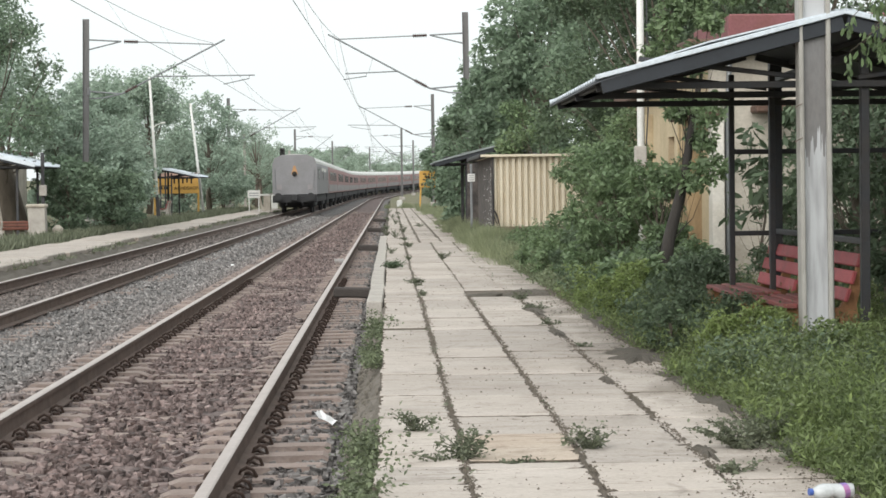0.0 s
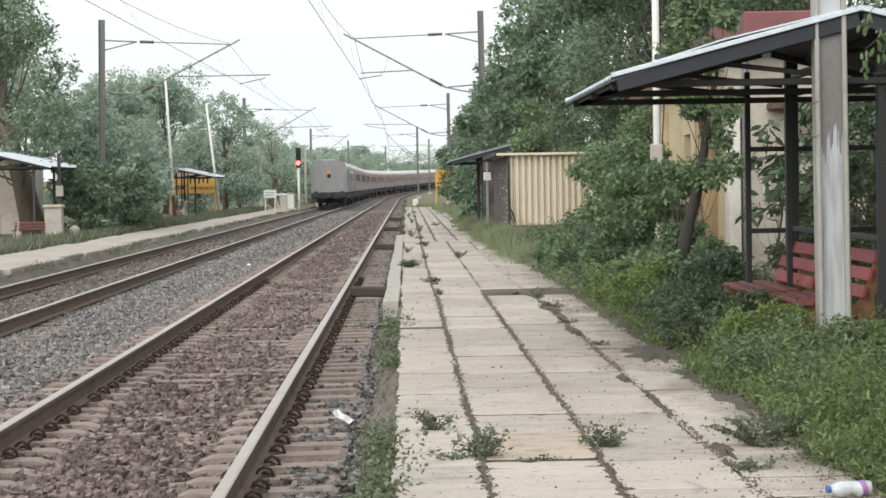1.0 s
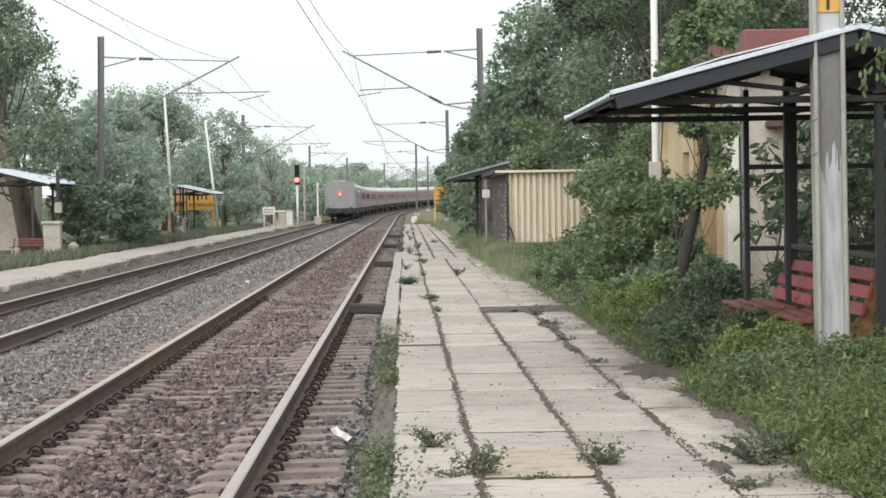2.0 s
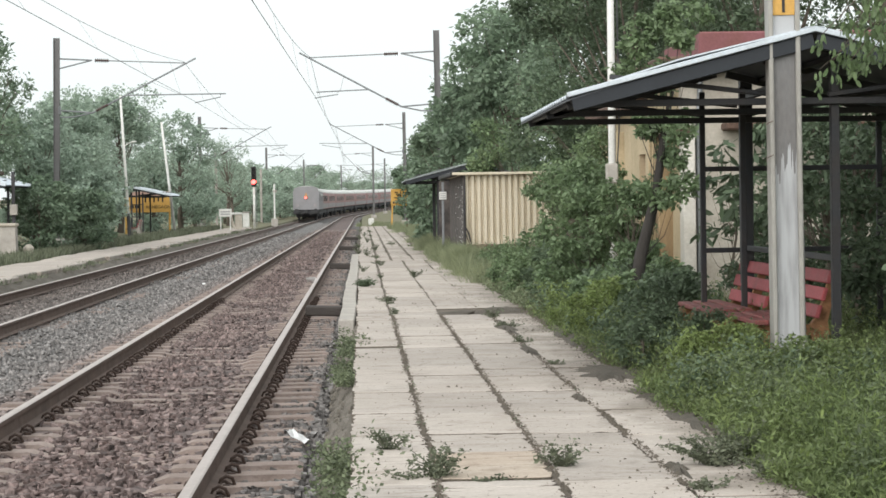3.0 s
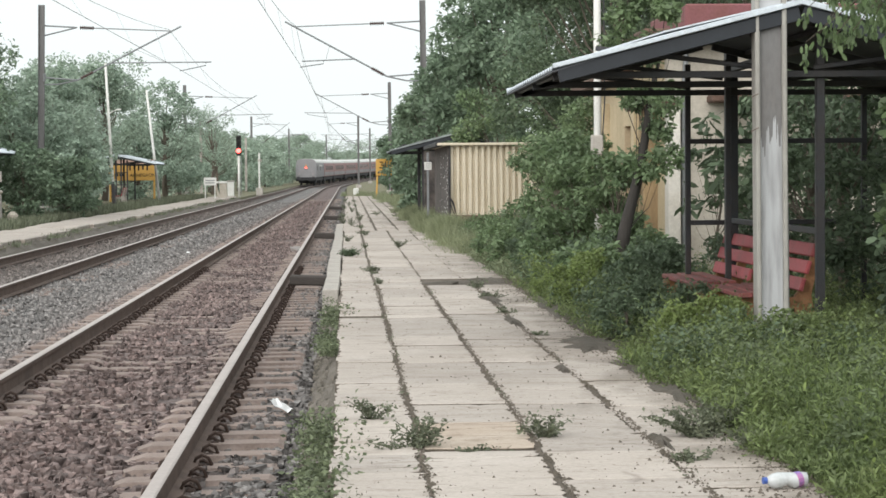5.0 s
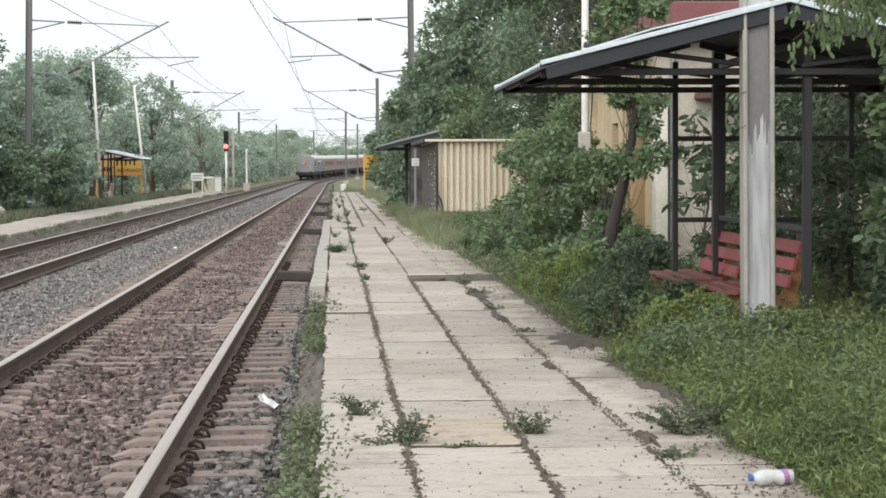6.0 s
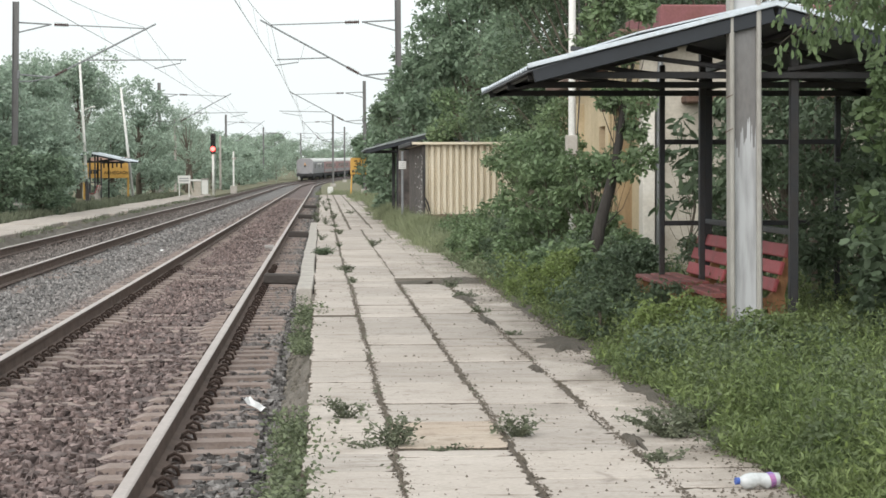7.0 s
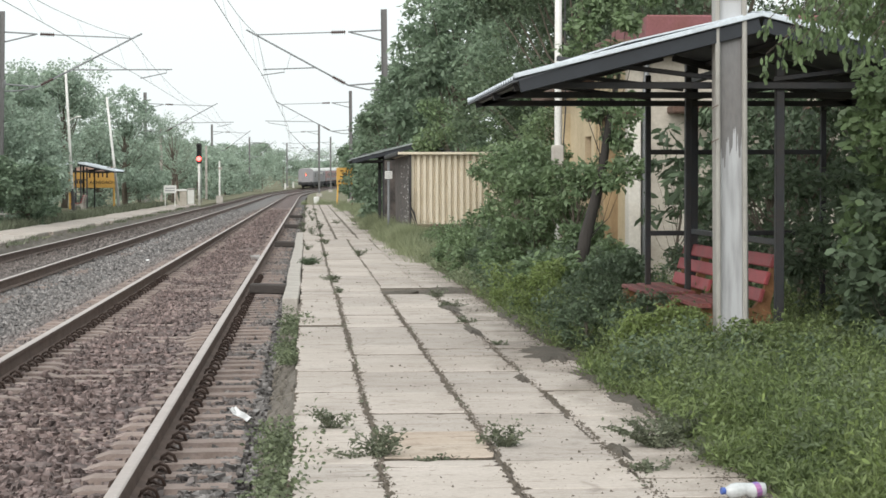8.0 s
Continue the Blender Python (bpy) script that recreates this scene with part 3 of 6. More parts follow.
M_SHEET_T = material("dull_green_grey_sheet", (0.29, 0.32, 0.32), 0.6, metal=0.2, scale=2, fine=30, vary=0.5, tint=(0.12, 0.13, 0.125), bump=0.05)
M_FASCIA = material("dark_navy_fascia", (0.016, 0.02, 0.027), 0.6, scale=3, fine=30, vary=0.5, bump=0.05)
M_SHEET_U = material("shaded_dark_sheet_underside", (0.085, 0.092, 0.105), 0.6, metal=0.1, scale=2, fine=30, vary=0.4, bump=0.05)
M_RED = material("faded_red_bench_paint", (0.36, 0.062, 0.072), 0.6, scale=6, fine=50, vary=0.7, tint=(0.2, 0.06, 0.055), bump=0.2, objrand=0.15)
M_REDSEAT = material("dirty_red_seat_paint", (0.235, 0.06, 0.058), 0.75, scale=6, fine=50, vary=0.9, tint=(0.12, 0.06, 0.045), bump=0.25, objrand=0.15)
M_TANEND = material("worn_tan_concrete", (0.30, 0.2, 0.12), 0.9, scale=5, fine=50, vary=0.6, bump=0.3)
M_ORANGE = material("ochre_bench_end", (0.3, 0.15, 0.07), 0.85, scale=5, fine=50, vary=0.8, bump=0.2)
M_CREAM = material("stained_cream_limewash", (0.51, 0.415, 0.275), 0.9, scale=1.3, fine=25, vary=0.8, tint=(0.37, 0.29, 0.18), bump=0.2)
M_PALE = material("dirty_white_limewash", (0.48, 0.44, 0.38), 0.9, scale=1.5, fine=25, vary=0.8, tint=(0.28, 0.245, 0.2), bump=0.2)
M_WASH = material("fresh_white_limewash", (0.66, 0.63, 0.58), 0.9, scale=1.5, fine=25, vary=0.6, tint=(0.5, 0.45, 0.38), bump=0.15)
M_STAINED = material("brown_rain_stained_limewash", (0.36, 0.26, 0.15), 0.9, scale=2.5, fine=25, vary=0.9, tint=(0.17, 0.11, 0.06), bump=0.2, stretch=(1, 1, 0.3))
M_MAROON = material("faded_maroon_paint", (0.215, 0.085, 0.095), 0.85, scale=2, fine=30, vary=0.7, tint=(0.17, 0.07, 0.06), bump=0.3)
M_SOOT = material("mossy_stained_slab", (0.13, 0.08, 0.06), 0.95, scale=3, fine=30, vary=0.7, bump=0.4)
M_CABIN = material("cream_corrugated_sheet", (0.64, 0.57, 0.455), 0.6, metal=0.1, scale=1.5, fine=30, vary=0.5, tint=(0.5, 0.43, 0.31), bump=0.05)
M_BRICKRED = material("red_brown_plinth", (0.17, 0.105, 0.085), 0.95, scale=3, fine=40, vary=0.6, bump=0.5)
M_MOTTLE = material("dark_peeling_wall", (0.045, 0.04, 0.038), 0.9, scale=4.5, fine=14, vary=1.0, tint=(0.125, 0.105, 0.095), bump=0.5)
M_YELLOW = material("station_yellow_enamel", (0.6, 0.35, 0.085), 0.6, scale=2, fine=30, vary=0.5, tint=(0.46, 0.25, 0.06), bump=0.03)
M_BLACK = material("black_enamel", (0.02, 0.018, 0.016), 0.5, bump=0)
M_VAN = material("grey_van_paint", (0.245, 0.24, 0.25), 0.65, metal=0.1, scale=1.2, fine=20, vary=0.5, tint=(0.185, 0.18, 0.185), bump=0.05)
M_COACH = material("pinkish_maroon_coach", (0.30, 0.16, 0.155), 0.6, scale=1.0, fine=20, vary=0.5, tint=(0.22, 0.14, 0.14), bump=0.05)
M_COACH_G = material("grey_lower_band", (0.30, 0.28, 0.285), 0.6, scale=1.0, fine=20, vary=0.5, bump=0.05)
M_ROOF_T = material("pale_train_roof", (0.62, 0.62, 0.60), 0.6, scale=1.0, fine=20, vary=0.4, bump=0.05)
M_UNDER = material("sooty_underframe", (0.035, 0.035, 0.037), 0.8, scale=3, bump=0.1)
M_GLASS_D = material("dark_coach_glass", (0.03, 0.035, 0.04), 0.15, bump=0)
M_REDLAMP = material("red_signal_lens", (0.6, 0.03, 0.03), 0.3, bump=0, emit=(1.0, 0.07, 0.06, 9.0))
M_TAIL = material("red_tail_lamp", (0.6, 0.03, 0.03), 0.3, bump=0, emit=(1.0, 0.12, 0.1, 4.0))
M_TIMBER = material("tarry_timber", (0.05, 0.042, 0.038), 0.9, scale=4, fine=40, vary=0.6, bump=0.5, stretch=(0.3, 1, 1))
M_PINKSEAT = material("worn_red_brown_slats", (0.26, 0.11, 0.085), 0.8, scale=4, fine=30, bump=0.1)
M_PAPER = material("crumpled_white_plastic", (0.8, 0.8, 0.8), 0.5, scale=10, fine=60, vary=0.3, bump=0.2)
M_CLEAR = material("clear_cloudy_bottle_plastic", (0.52, 0.54, 0.55), 0.25, scale=8, fine=40, vary=0.3, bump=0.1)
M_LABEL = material("magenta_and_blue_label", (0.42, 0.16, 0.3), 0.5, scale=9, fine=20, vary=1.0, tint=(0.05, 0.12, 0.45), bump=0)


M_FLANGE = material("pale_chalked_steel", (0.36, 0.35, 0.325), 0.75, scale=2.5, fine=30, vary=0.9, tint=(0.24, 0.225, 0.205), bump=0.1, stretch=(1, 1, 0.3))


def mast_material():
    """Grey mast with a ragged coat of pale wash low down and a white band high up."""
    m = M_GREYPAINT.copy()
    m.name = "mast_with_worn_lime_wash"
    n, l = m.node_tree.nodes, m.node_tree.links
    b = n["Principled BSDF"]
    old = b.inputs["Base Color"].links[0].from_socket
    tc, sp, ns = n.new("ShaderNodeTexCoord"), n.new("ShaderNodeSeparateXYZ"), n.new("ShaderNodeTexNoise")
    mp = n.new("ShaderNodeMapping")
    mp.inputs["Scale"].default_value = (22, 22, 1.3)
    l.new(tc.outputs["Object"], sp.inputs[0])
    l.new(tc.outputs["Object"], mp.inputs["Vector"])
    l.new(mp.outputs[0], ns.inputs["Vector"])
    ns.inputs["Scale"].default_value, ns.inputs["Detail"].default_value = 1.6, 5
    a = n.new("ShaderNodeMath")
    a.operation, a.inputs[1].default_value = "MULTIPLY_ADD", 1.1
    l.new(ns.outputs["Fac"], a.inputs[0])
    l.new(sp.outputs["Z"], a.inputs[2])
    lo, hi, mx = n.new("ShaderNodeMath"), n.new("ShaderNodeMath"), n.new("ShaderNodeMath")
    lo.operation, lo.inputs[1].default_value = "LESS_THAN", 2.12
    hi.operation, hi.inputs[1].default_value = "GREATER_THAN", 2.43
    mx.operation = "MAXIMUM"
    l.new(a.outputs[0], lo.inputs[0])
    l.new(sp.outputs["Z"], hi.inputs[0])
    f = n.new("ShaderNodeMath")
    f.operation, f.inputs[1].default_value = "MULTIPLY", 0.55
    streak = n.new("ShaderNodeTexNoise")
    streak.inputs["Scale"].default_value, streak.inputs["Detail"].default_value = 2.6, 6
    smap = n.new("ShaderNodeMapping")
    smap.inputs["Scale"].default_value = (8, 8, 0.8)
    l.new(tc.outputs["Object"], smap.inputs["Vector"])
    l.new(smap.outputs[0], streak.inputs["Vector"])
    sr = n.new("ShaderNodeMapRange")
    sr.inputs["From Min"].default_value, sr.inputs["From Max"].default_value = 0.36, 0.6
    sr.inputs["To Min"].default_value, sr.inputs["To Max"].default_value = 0.45, 0.85
    l.new(streak.outputs["Fac"], sr.inputs["Value"])
    l.new(sr.outputs[0], f.inputs[1])
    l.new(lo.outputs[0], f.inputs[0])
    l.new(f.outputs[0], mx.inputs[0])
    l.new(hi.outputs[0], mx.inputs[1])
    mix = n.new("ShaderNodeMix")
    mix.data_type = "RGBA"
    mix.inputs["B"].default_value = (0.45, 0.46, 0.475, 1)
    l.new(mx.outputs[0], mix.inputs["Factor"])
    l.new(old, mix.inputs["A"])
    l.new(mix.outputs["Result"], b.inputs["Base Color"])
    return m


M_MAST0 = mast_material()


# ---- overhead line ----
def h_beam(b, w, d, h, t=0.012, tf=0.014):
    b.box((-w / 2 + tf / 2, 0, h / 2 - 0.3), (tf, d, h + 0.6), 0.003)
    b.box((w / 2 - tf / 2, 0, h / 2 - 0.3), (tf, d, h + 0.6), 0.003)
    b.box((0, 0, h / 2 - 0.3), (w - 2 * tf, t, h + 0.6))
    return b


def insulator(b, p, q, r=0.085, n=7):
    """One turned piece: a rod with sheds."""
    p, q = Vector(p), Vector(q)
    pts, rs = [p], [0.035]
    for i in range(n):
        for f, k in ((0.2, 0.035), (0.3, r), (0.55, r * 0.8), (0.7, 0.035)):
            pts.append(p.lerp(q, (i + f) / n))
            rs.append(k)
    b.tube(pts + [q], rs + [0.035], 10)


def ohe_mast(x, y, reach, label, width=0.22, lean=0.0, over=1.45, drop=1.25, tip=0.3):
    """A mast with its bracket arm over the track. reach: how far, and to which side, the wire's support stands; over, drop and tip: ends of the
    register arm and the steady arm, counted on from the support."""
    t = thing("overhead_line_mast", label, "line mast", pose(x, y, rise(y), 0, lean, 0), "masts along the line")
    part("mast", h_beam(Build(), width, 0.2, 7.62), M_GREYPAINT, t)
    part("foundation", Build().box((0, 0, 0.0), (0.6, 0.6, 0.5), 0.04), M_CONC, t)
    s = 1 if reach > 0 else -1
    root, split, support = Vector((s * width / 2, 0, 6.86)), Vector((s * 1.3, 0, 6.81)), Vector((reach, 0, 6.72))
    c = split + (support - split).normalized() * 0.62
    part("stay_bracket", Build().tube([root, split], 0.03, 8).tube([root - Vector((0, 0, 0.36)), split], 0.028, 8), M_GALV, t)
    stay = part("stay_tube", Build().tube([c, support], 0.022, 8), M_GALV, t)
    b = Build()
    insulator(b, split + (support - split).normalized() * 0.1, c)
    part("insulator", b, M_INSUL, stay)
    low, hinge = Vector((s * width / 2, 0, 4.96)), Vector((s * 1.32, 0, 4.88))
    part("hinge_bracket", Build().tube([low, hinge], 0.03, 8).tube([low - Vector((0, 0, 0.26)), Vector((s * 0.62, 0, 4.72)), hinge], 0.028, 8).box(low, (0.1, 0.16, 0.3), 0.02), M_GALV, t)
    way = (support - hinge).normalized()
    tube = part("bracket_tube", Build().tube([hinge + way * 0.62, support + way * 0.38], 0.033, 8), M_GALV, t)
    part("tube_end", Build().tube([hinge, hinge + way * 0.16], 0.035, 8), M_GALV, tube)
    b = Build()
    insulator(b, hinge + way * 0.14, hinge + way * 0.64)
    part("insulator", b, M_INSUL, tube)
    reg0 = hinge.lerp(support, 0.35)
    reg1 = Vector((reach + s * over, 0, 5.6 if over > 0 else 5.47))
    arm = part("register_arm", Build().tube([reg0, reg1], 0.024, 8), M_GALV, t)
    d = reg0.lerp(reg1, (reach + s * drop - reg0.x) / (reg1.x - reg0.x))
    part("steady_arm", Build().tube([d, d - Vector((0, 0, 0.12)), Vector((reach + s * tip, 0, 5.26))], 0.018, 6), M_GALV, arm)
    part("register_stay", Build().tube([hinge.lerp(support, 0.62), reg0.lerp(reg1, 0.55)], 0.006, 5), M_WIRE, arm)
    return t


# y, mast, then the x of the catenary and of the contact wire
NEAR_LINE = [(15.0, None, -2.45, -2.32), (77.0, 2.84, -1.80, -1.62), (145.0, 2.97, -1.74, -1.32), (226.0, 1.22, -1.85, -1.85), (296.0, 2.0, -1.8, -1.6), (360.0, 1.3, -1.8, -1.9)]
FAR_LINE = [(16.0, None, -7.5, -6.85), (78.5, -11.25, -6.49, -6.12), (148.0, -11.25, -6.6, -5.9), (228.0, -10.2, -6.4, -6.0), (298.0, -9.4, -6.3, -5.8), (362.0, -9.0, -6.2, -5.9)]
for k, (y, x, cat, con) in enumerate(NEAR_LINE[1:]):
    ohe_mast(x + bend(y), y, cat - x, "tall grey steel line mast with bracket arm over near track", lean=(-0.5, -0.3, 0, 0, 0)[k], over=(-0.25, 1.1, 0.9, -0.3, -0.3)[k],
             drop=(-1.03, 0.9, 0.7, -1.0, -1.0)[k], tip=(-0.18, -0.4, -0.2, -0.1, -0.1)[k])
for k, (y, x, cat, con) in enumerate(FAR_LINE[1:]):
    ohe_mast(x + bend(y), y, cat - x, "grey steel line mast with bracket arm over second track", lean=(0.9, 0.3, 0.0, 0, 0)[k])


def wires(line, label):
    """Contact wire and catenary from support to support, with droppers."""
    w = thing("overhead_wire", label, "overhead wire", group="overhead wires")
    first, last = line[0], line[-1]
    spans = [(first[0] - 62, None, first[2] + 0.6, first[3] + 0.6)] + line + [(last[0] + 62, None, last[2], last[3]), (last[0] + 124, None, last[2], last[3])]
    con, cat = [], []
    for (y0, _, a0, c0), (y1, _, a1, c1) in zip(spans, spans[1:]):
        for j in range(12):
            f = j / 12
            y = y0 + (y1 - y0) * f
            con.append((c0 + (c1 - c0) * f + bend(y), y, 5.24 + rise(y)))
            cat.append((a0 + (a1 - a0) * f + bend(y), y, 6.7 + rise(y) - 0.75 * 4 * f * (1 - f)))
            if j in (1, 3, 5, 7, 9, 11) and y < 240:
                part("dropper", Build().tube([con[-1], cat[-1]], 0.003, 4), M_WIRE, w)
    part("contact_wire", Build().tube(con, 0.0085, 5), M_WIRE, w)
    part("catenary_wire", Build().tube(cat, 0.0075, 5), M_WIRE, w)


wires(NEAR_LINE, "contact and catenary wires over the near track")
wires(FAR_LINE, "contact and catenary wires over the second track")


def near_mast():
    t = thing("overhead_line_mast", "thick grey steel mast, white band, peeling wash, standing in weeds", "line mast", pose(3.02, 15.0, 0, 0, -0.35, -3), "masts along the line")
    b = Build()
    w, d, h = 0.225, 0.20, 7.7
    for sx in (-1, 1):
        part("flange", Build().box((sx * (w / 2 - 0.017), 0, h / 2 - 0.2), (0.034, d, h + 0.4), 0.008), M_FLANGE, t, "pale flange of the mast")
    b.box((0, -0.045, h / 2 - 0.2), (w - 0.07, 0.02, h + 0.4))
    part("web", b, M_MAST0, t)
    part("foundation", Build().box((0, 0, -0.02), (0.6, 0.6, 0.3), 0.04), M_CONC, t)
    plate = part("number_plate", Build().box((0, -0.062, 2.80), (0.17, 0.008, 0.36), 0.003), M_YELLOW, t, "ochre number plate")
    part("number_mark", Build().box((0.0, -0.07, 2.725), (0.02, 0.004, 0.17)), M_BLACK, plate)
    for z in (1.62, 1.86):
        part("wire_tie", Build().tube([(-w / 2 + 0.02, -d / 2 - 0.006, z + 0.012), (-w / 2 - 0.008, -d / 2 - 0.008, z), (-w / 2 - 0.03, -d / 2 + 0.01, z - 0.015)], 0.0035, 5), M_RAIL, t)
    part("conduit", Build().tube([(w / 2 + 0.012, -0.08, 0), (w / 2 + 0.012, -0.08, 0.28), (w / 2 - 0.005, -0.08, 0.36), (w / 2 - 0.005, -0.08, 1.1)], 0.011, 6), M_GALV, t)


near_mast()


# ---- shelters ----
def sheet(line, ribs, lift, thick=0.012):
    """A thin folded sheet: a line of (x, z) repeated at (y, rise)."""
    b, n = Build(), len(line)
    for y, dz in ribs:
        b.v += [(x, y, z + lift + dz) for x, z in line] + [(x, y, z + lift + dz - thick) for x, z in line]
    for k in range(len(ribs) - 1):
        a, c = 2 * n * k, 2 * n * (k + 1)
        for j in range(n - 1):
            b.f += [(a + j, a + j + 1, c + j + 1, c + j), (a + n + j, c + n + j, c + n + j + 1, a + n + j + 1)]
        b.f += [(a, c, c + n, a + n), (a + n - 1, a + 2 * n - 1, c + 2 * n - 1, c + n - 1)]
    m = 2 * n * (len(ribs) - 1)
    for o in (0, m):
        b.f += [(o + j, o + j + 1, o + n + j + 1, o + n + j) for j in range(n - 1)]
    b.mi = [0] * len(b.f)
    return b


def shelter(x, y, label, length=4.6, half=1.77, eave=2.06, ridge=2.505, strip=0.034, roof=None):
    t = thing("platform_shelter", label, "shelter", pose(x, y, 0), "open platform shelters")
    for s in (-1, 1):
        slope = math.atan2(ridge - eave, half)
        line = [(0, ridge), (s * half * 0.55, eave + (ridge - eave) * 0.5), (s * half, eave - 0.02)]
        ribs = []
        for k in range(23):
            y0 = length * k / 23
            ribs += [(y0, 0.018), (y0 + 0.05, 0.018), (y0 + 0.07, 0), (y0 + length / 23 - 0.02, 0)]
        b = sheet(line, ribs + [(length, 0.018)], 0.018)
        # Underside sheet: dark grey, with the shade beneath the roof put into it.
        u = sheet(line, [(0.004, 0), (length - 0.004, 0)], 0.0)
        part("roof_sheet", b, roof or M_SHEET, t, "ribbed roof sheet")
        part("roof_underside", u, M_SHEET_U, t)
        # edge strip along the gable
        for yy in (-0.01, length + 0.01):
            e = Build()
            e.box((s * half / 2, yy, (eave + ridge) / 2 + 0.012), (half / math.cos(slope), 0.02, strip), 0.004, Matrix.Rotation(s * slope, 3, "Y"))
            part("gable_strip", e, roof or M_SHEET, t)
        # Dark navy strip just under the gable edge.
        part("gable_beam", Build().box((s * half * 0.49, 0.03, (eave + ridge) / 2 - 0.06), (half * 0.97 / math.cos(slope), 0.045, 0.1), 0.004, Matrix.Rotation(s * slope, 3, "Y")), M_FASCIA, t)
    part("ridge_cap", Build().box((0, length / 2, ridge + 0.024), (0.14, length, 0.014), 0.003), roof or M_SHEET, t)
    for yy in (0.45, length * 0.5, length - 0.35):
        part("tie_beam", Build().box((0, yy, eave - 0.03), (half * 1.88, 0.05, 0.05), 0.004), M_STEEL_D, t)
        for s in (-1, 1):
            part("rafter", Build().box((s * half * 0.5, yy, (eave + ridge) / 2 - 0.055), (half * 0.98, 0.05, 0.06), 0.004, Matrix.Rotation(s * math.atan2(ridge - eave, half), 3, "Y")), M_STEEL_D, t)
            part("strut", Build().box((s * half * 0.45, yy, eave + 0.09), (half * 0.7, 0.04, 0.035), 0.004, Matrix.Rotation(-s * 0.12, 3, "Y")), M_STEEL_D, t)
            part("eave_block", Build().box((s * half * 0.93, yy, eave - 0.01), (0.05, 0.05, 0.1), 0.004), M_STEEL_D, t)
    for s in (-1, 1):
        for f in (0.2, 0.6, 0.95):
            part("purlin", Build().box((s * half * f, length / 2, eave + (ridge - eave) * (1 - f) - 0.035), (0.04, length - 0.05, 0.035), 0.003), M_STEEL_D, t)
    return t


def shelter_posts(t, posts, rails):
    for px, py, w, h in posts:
        part("post", Build().box((px, py, h / 2), (w, w, h), 0.006), M_STEEL_D, t)
    for (x0, y0), (x1, y1), z, w in rails:
        d = Vector((x1 - x0, y1 - y0, 0))
        part("rail_bar", Build().box(((x0 + x1) / 2, (y0 + y1) / 2, z), (d.length, w, w), 0.004, Matrix.Rotation(math.atan2(d.y, d.x), 3, "Z")), M_STEEL_D, t)


def bench(x, y, length, label, rz=0, seat_mat=None, name_group="platform benches", end_mat=None):
    """A slatted bench along y whose sitter looks towards -x; concrete end frames."""
    t = thing("bench", label, "bench", pose(x, y, 0, 0, 0, rz), name_group)
    mat = seat_mat or M_RED
    for k in range(3):
        part("seat_slat", Build().box((-0.40 + 0.135 * k, length / 2, 0.365 + 0.006 * k), (0.115, length, 0.04), 0.008), seat_mat or M_REDSEAT, t)
    for k in range(3):
        part("back_slat", Build().box((0.045 + 0.045 * k, length / 2, 0.445 + 0.133 * k), (0.035, length, 0.105), 0.008, Matrix.Rotation(0.3, 3, "Y")), mat, t)
    ends = [0.12, length - 0.12] if length < 1.6 else [0.1, length / 2, length - 0.1]
    for yy in ends:
        o = [(-0.42, 0.0), (-0.34, 0.0), (-0.30, 0.26), (0.0, 0.26), (0.06, 0.0), (0.2, 0.0), (0.13, 0.36), (0.22, 0.74), (0.17, 0.76), (0.06, 0.42), (0.0, 0.343), (-0.42, 0.343)]
        e = part("end_frame", Build().prism(o, yy - 0.035, yy + 0.035), end_mat or M_ORANGE, t, "" if end_mat else "ochre concrete end frame")
        part("bolt_end", Build().tube([(-0.46, yy, 0.305), (-0.33, yy, 0.305)], 0.035, 10), M_TANEND, e)
    return t


S0 = shelter(3.22, 14.9, length=4.3, label="open platform shelter with pale sheet roof and dark steel frame")
shelter_posts(S0, [(0.24, 0.5, 0.065, 2.42), (0.26, 4.2, 0.11, 2.42), (-0.12, 4.3, 0.05, 2.3), (1.5, 4.3, 0.05, 2.15), (0.105, 3.5, 0.05, 2.3)],
              [((-0.12, 4.3), (1.5, 4.3), 1.6, 0.045), ((-0.12, 4.3), (1.5, 4.3), 0.86, 0.045), ((0.24, 0.5), (0.26, 4.2), 0.88, 0.045), ((0.24, 0.5), (0.26, 4.2), 2.25, 0.06)])
bench(3.46, 16.2, 1.35, "red slatted bench with ochre concrete ends, half hidden by weeds")
bench(3.36, 17.8, 1.7, "red slatted bench with ochre concrete ends under the shelter roof")
S1 = shelter(2.92, 57.0, "dark open platform shelter beside the corrugated cabin", eave=1.95, ridge=2.39, roof=M_SHEET_T)
shelter_posts(S1, [(-0.85, 0.5, 0.09, 2.25), (-0.85, 4.1, 0.09, 2.25), (0.85, 0.5, 0.09, 2.25), (0.85, 4.1, 0.09, 2.25)], [])
# Added dark panel fills the gap beside the cabin, fitted to the camera's view.
part("end_wall", Build().box((-0.6, 0.2, 0.97), (0.5, 0.1, 1.94), 0.01), M_MOTTLE, S1, "dark panel added beside the cabin")
S2 = shelter(-12.1, 62.0, "open platform shelter with white sheet roof across the tracks", strip=0.12)
shelter_posts(S2, [(1.15, 0.5, 0.07, 2.2), (1.15, 4.1, 0.07, 2.2), (-0.5, 0.5, 0.07, 2.35), (0.1, 0.5, 0.07, 2.42)], [((-0.5, 0.5), (0.1, 0.5), 1.55, 0.05), ((-0.5, 0.5), (0.1, 0.5), 0.8, 0.05)])
S3 = shelter(-11.25, 104.0, "small open shelter with white roof before the name board", half=1.95, eave=1.93, ridge=2.36, strip=0.1)
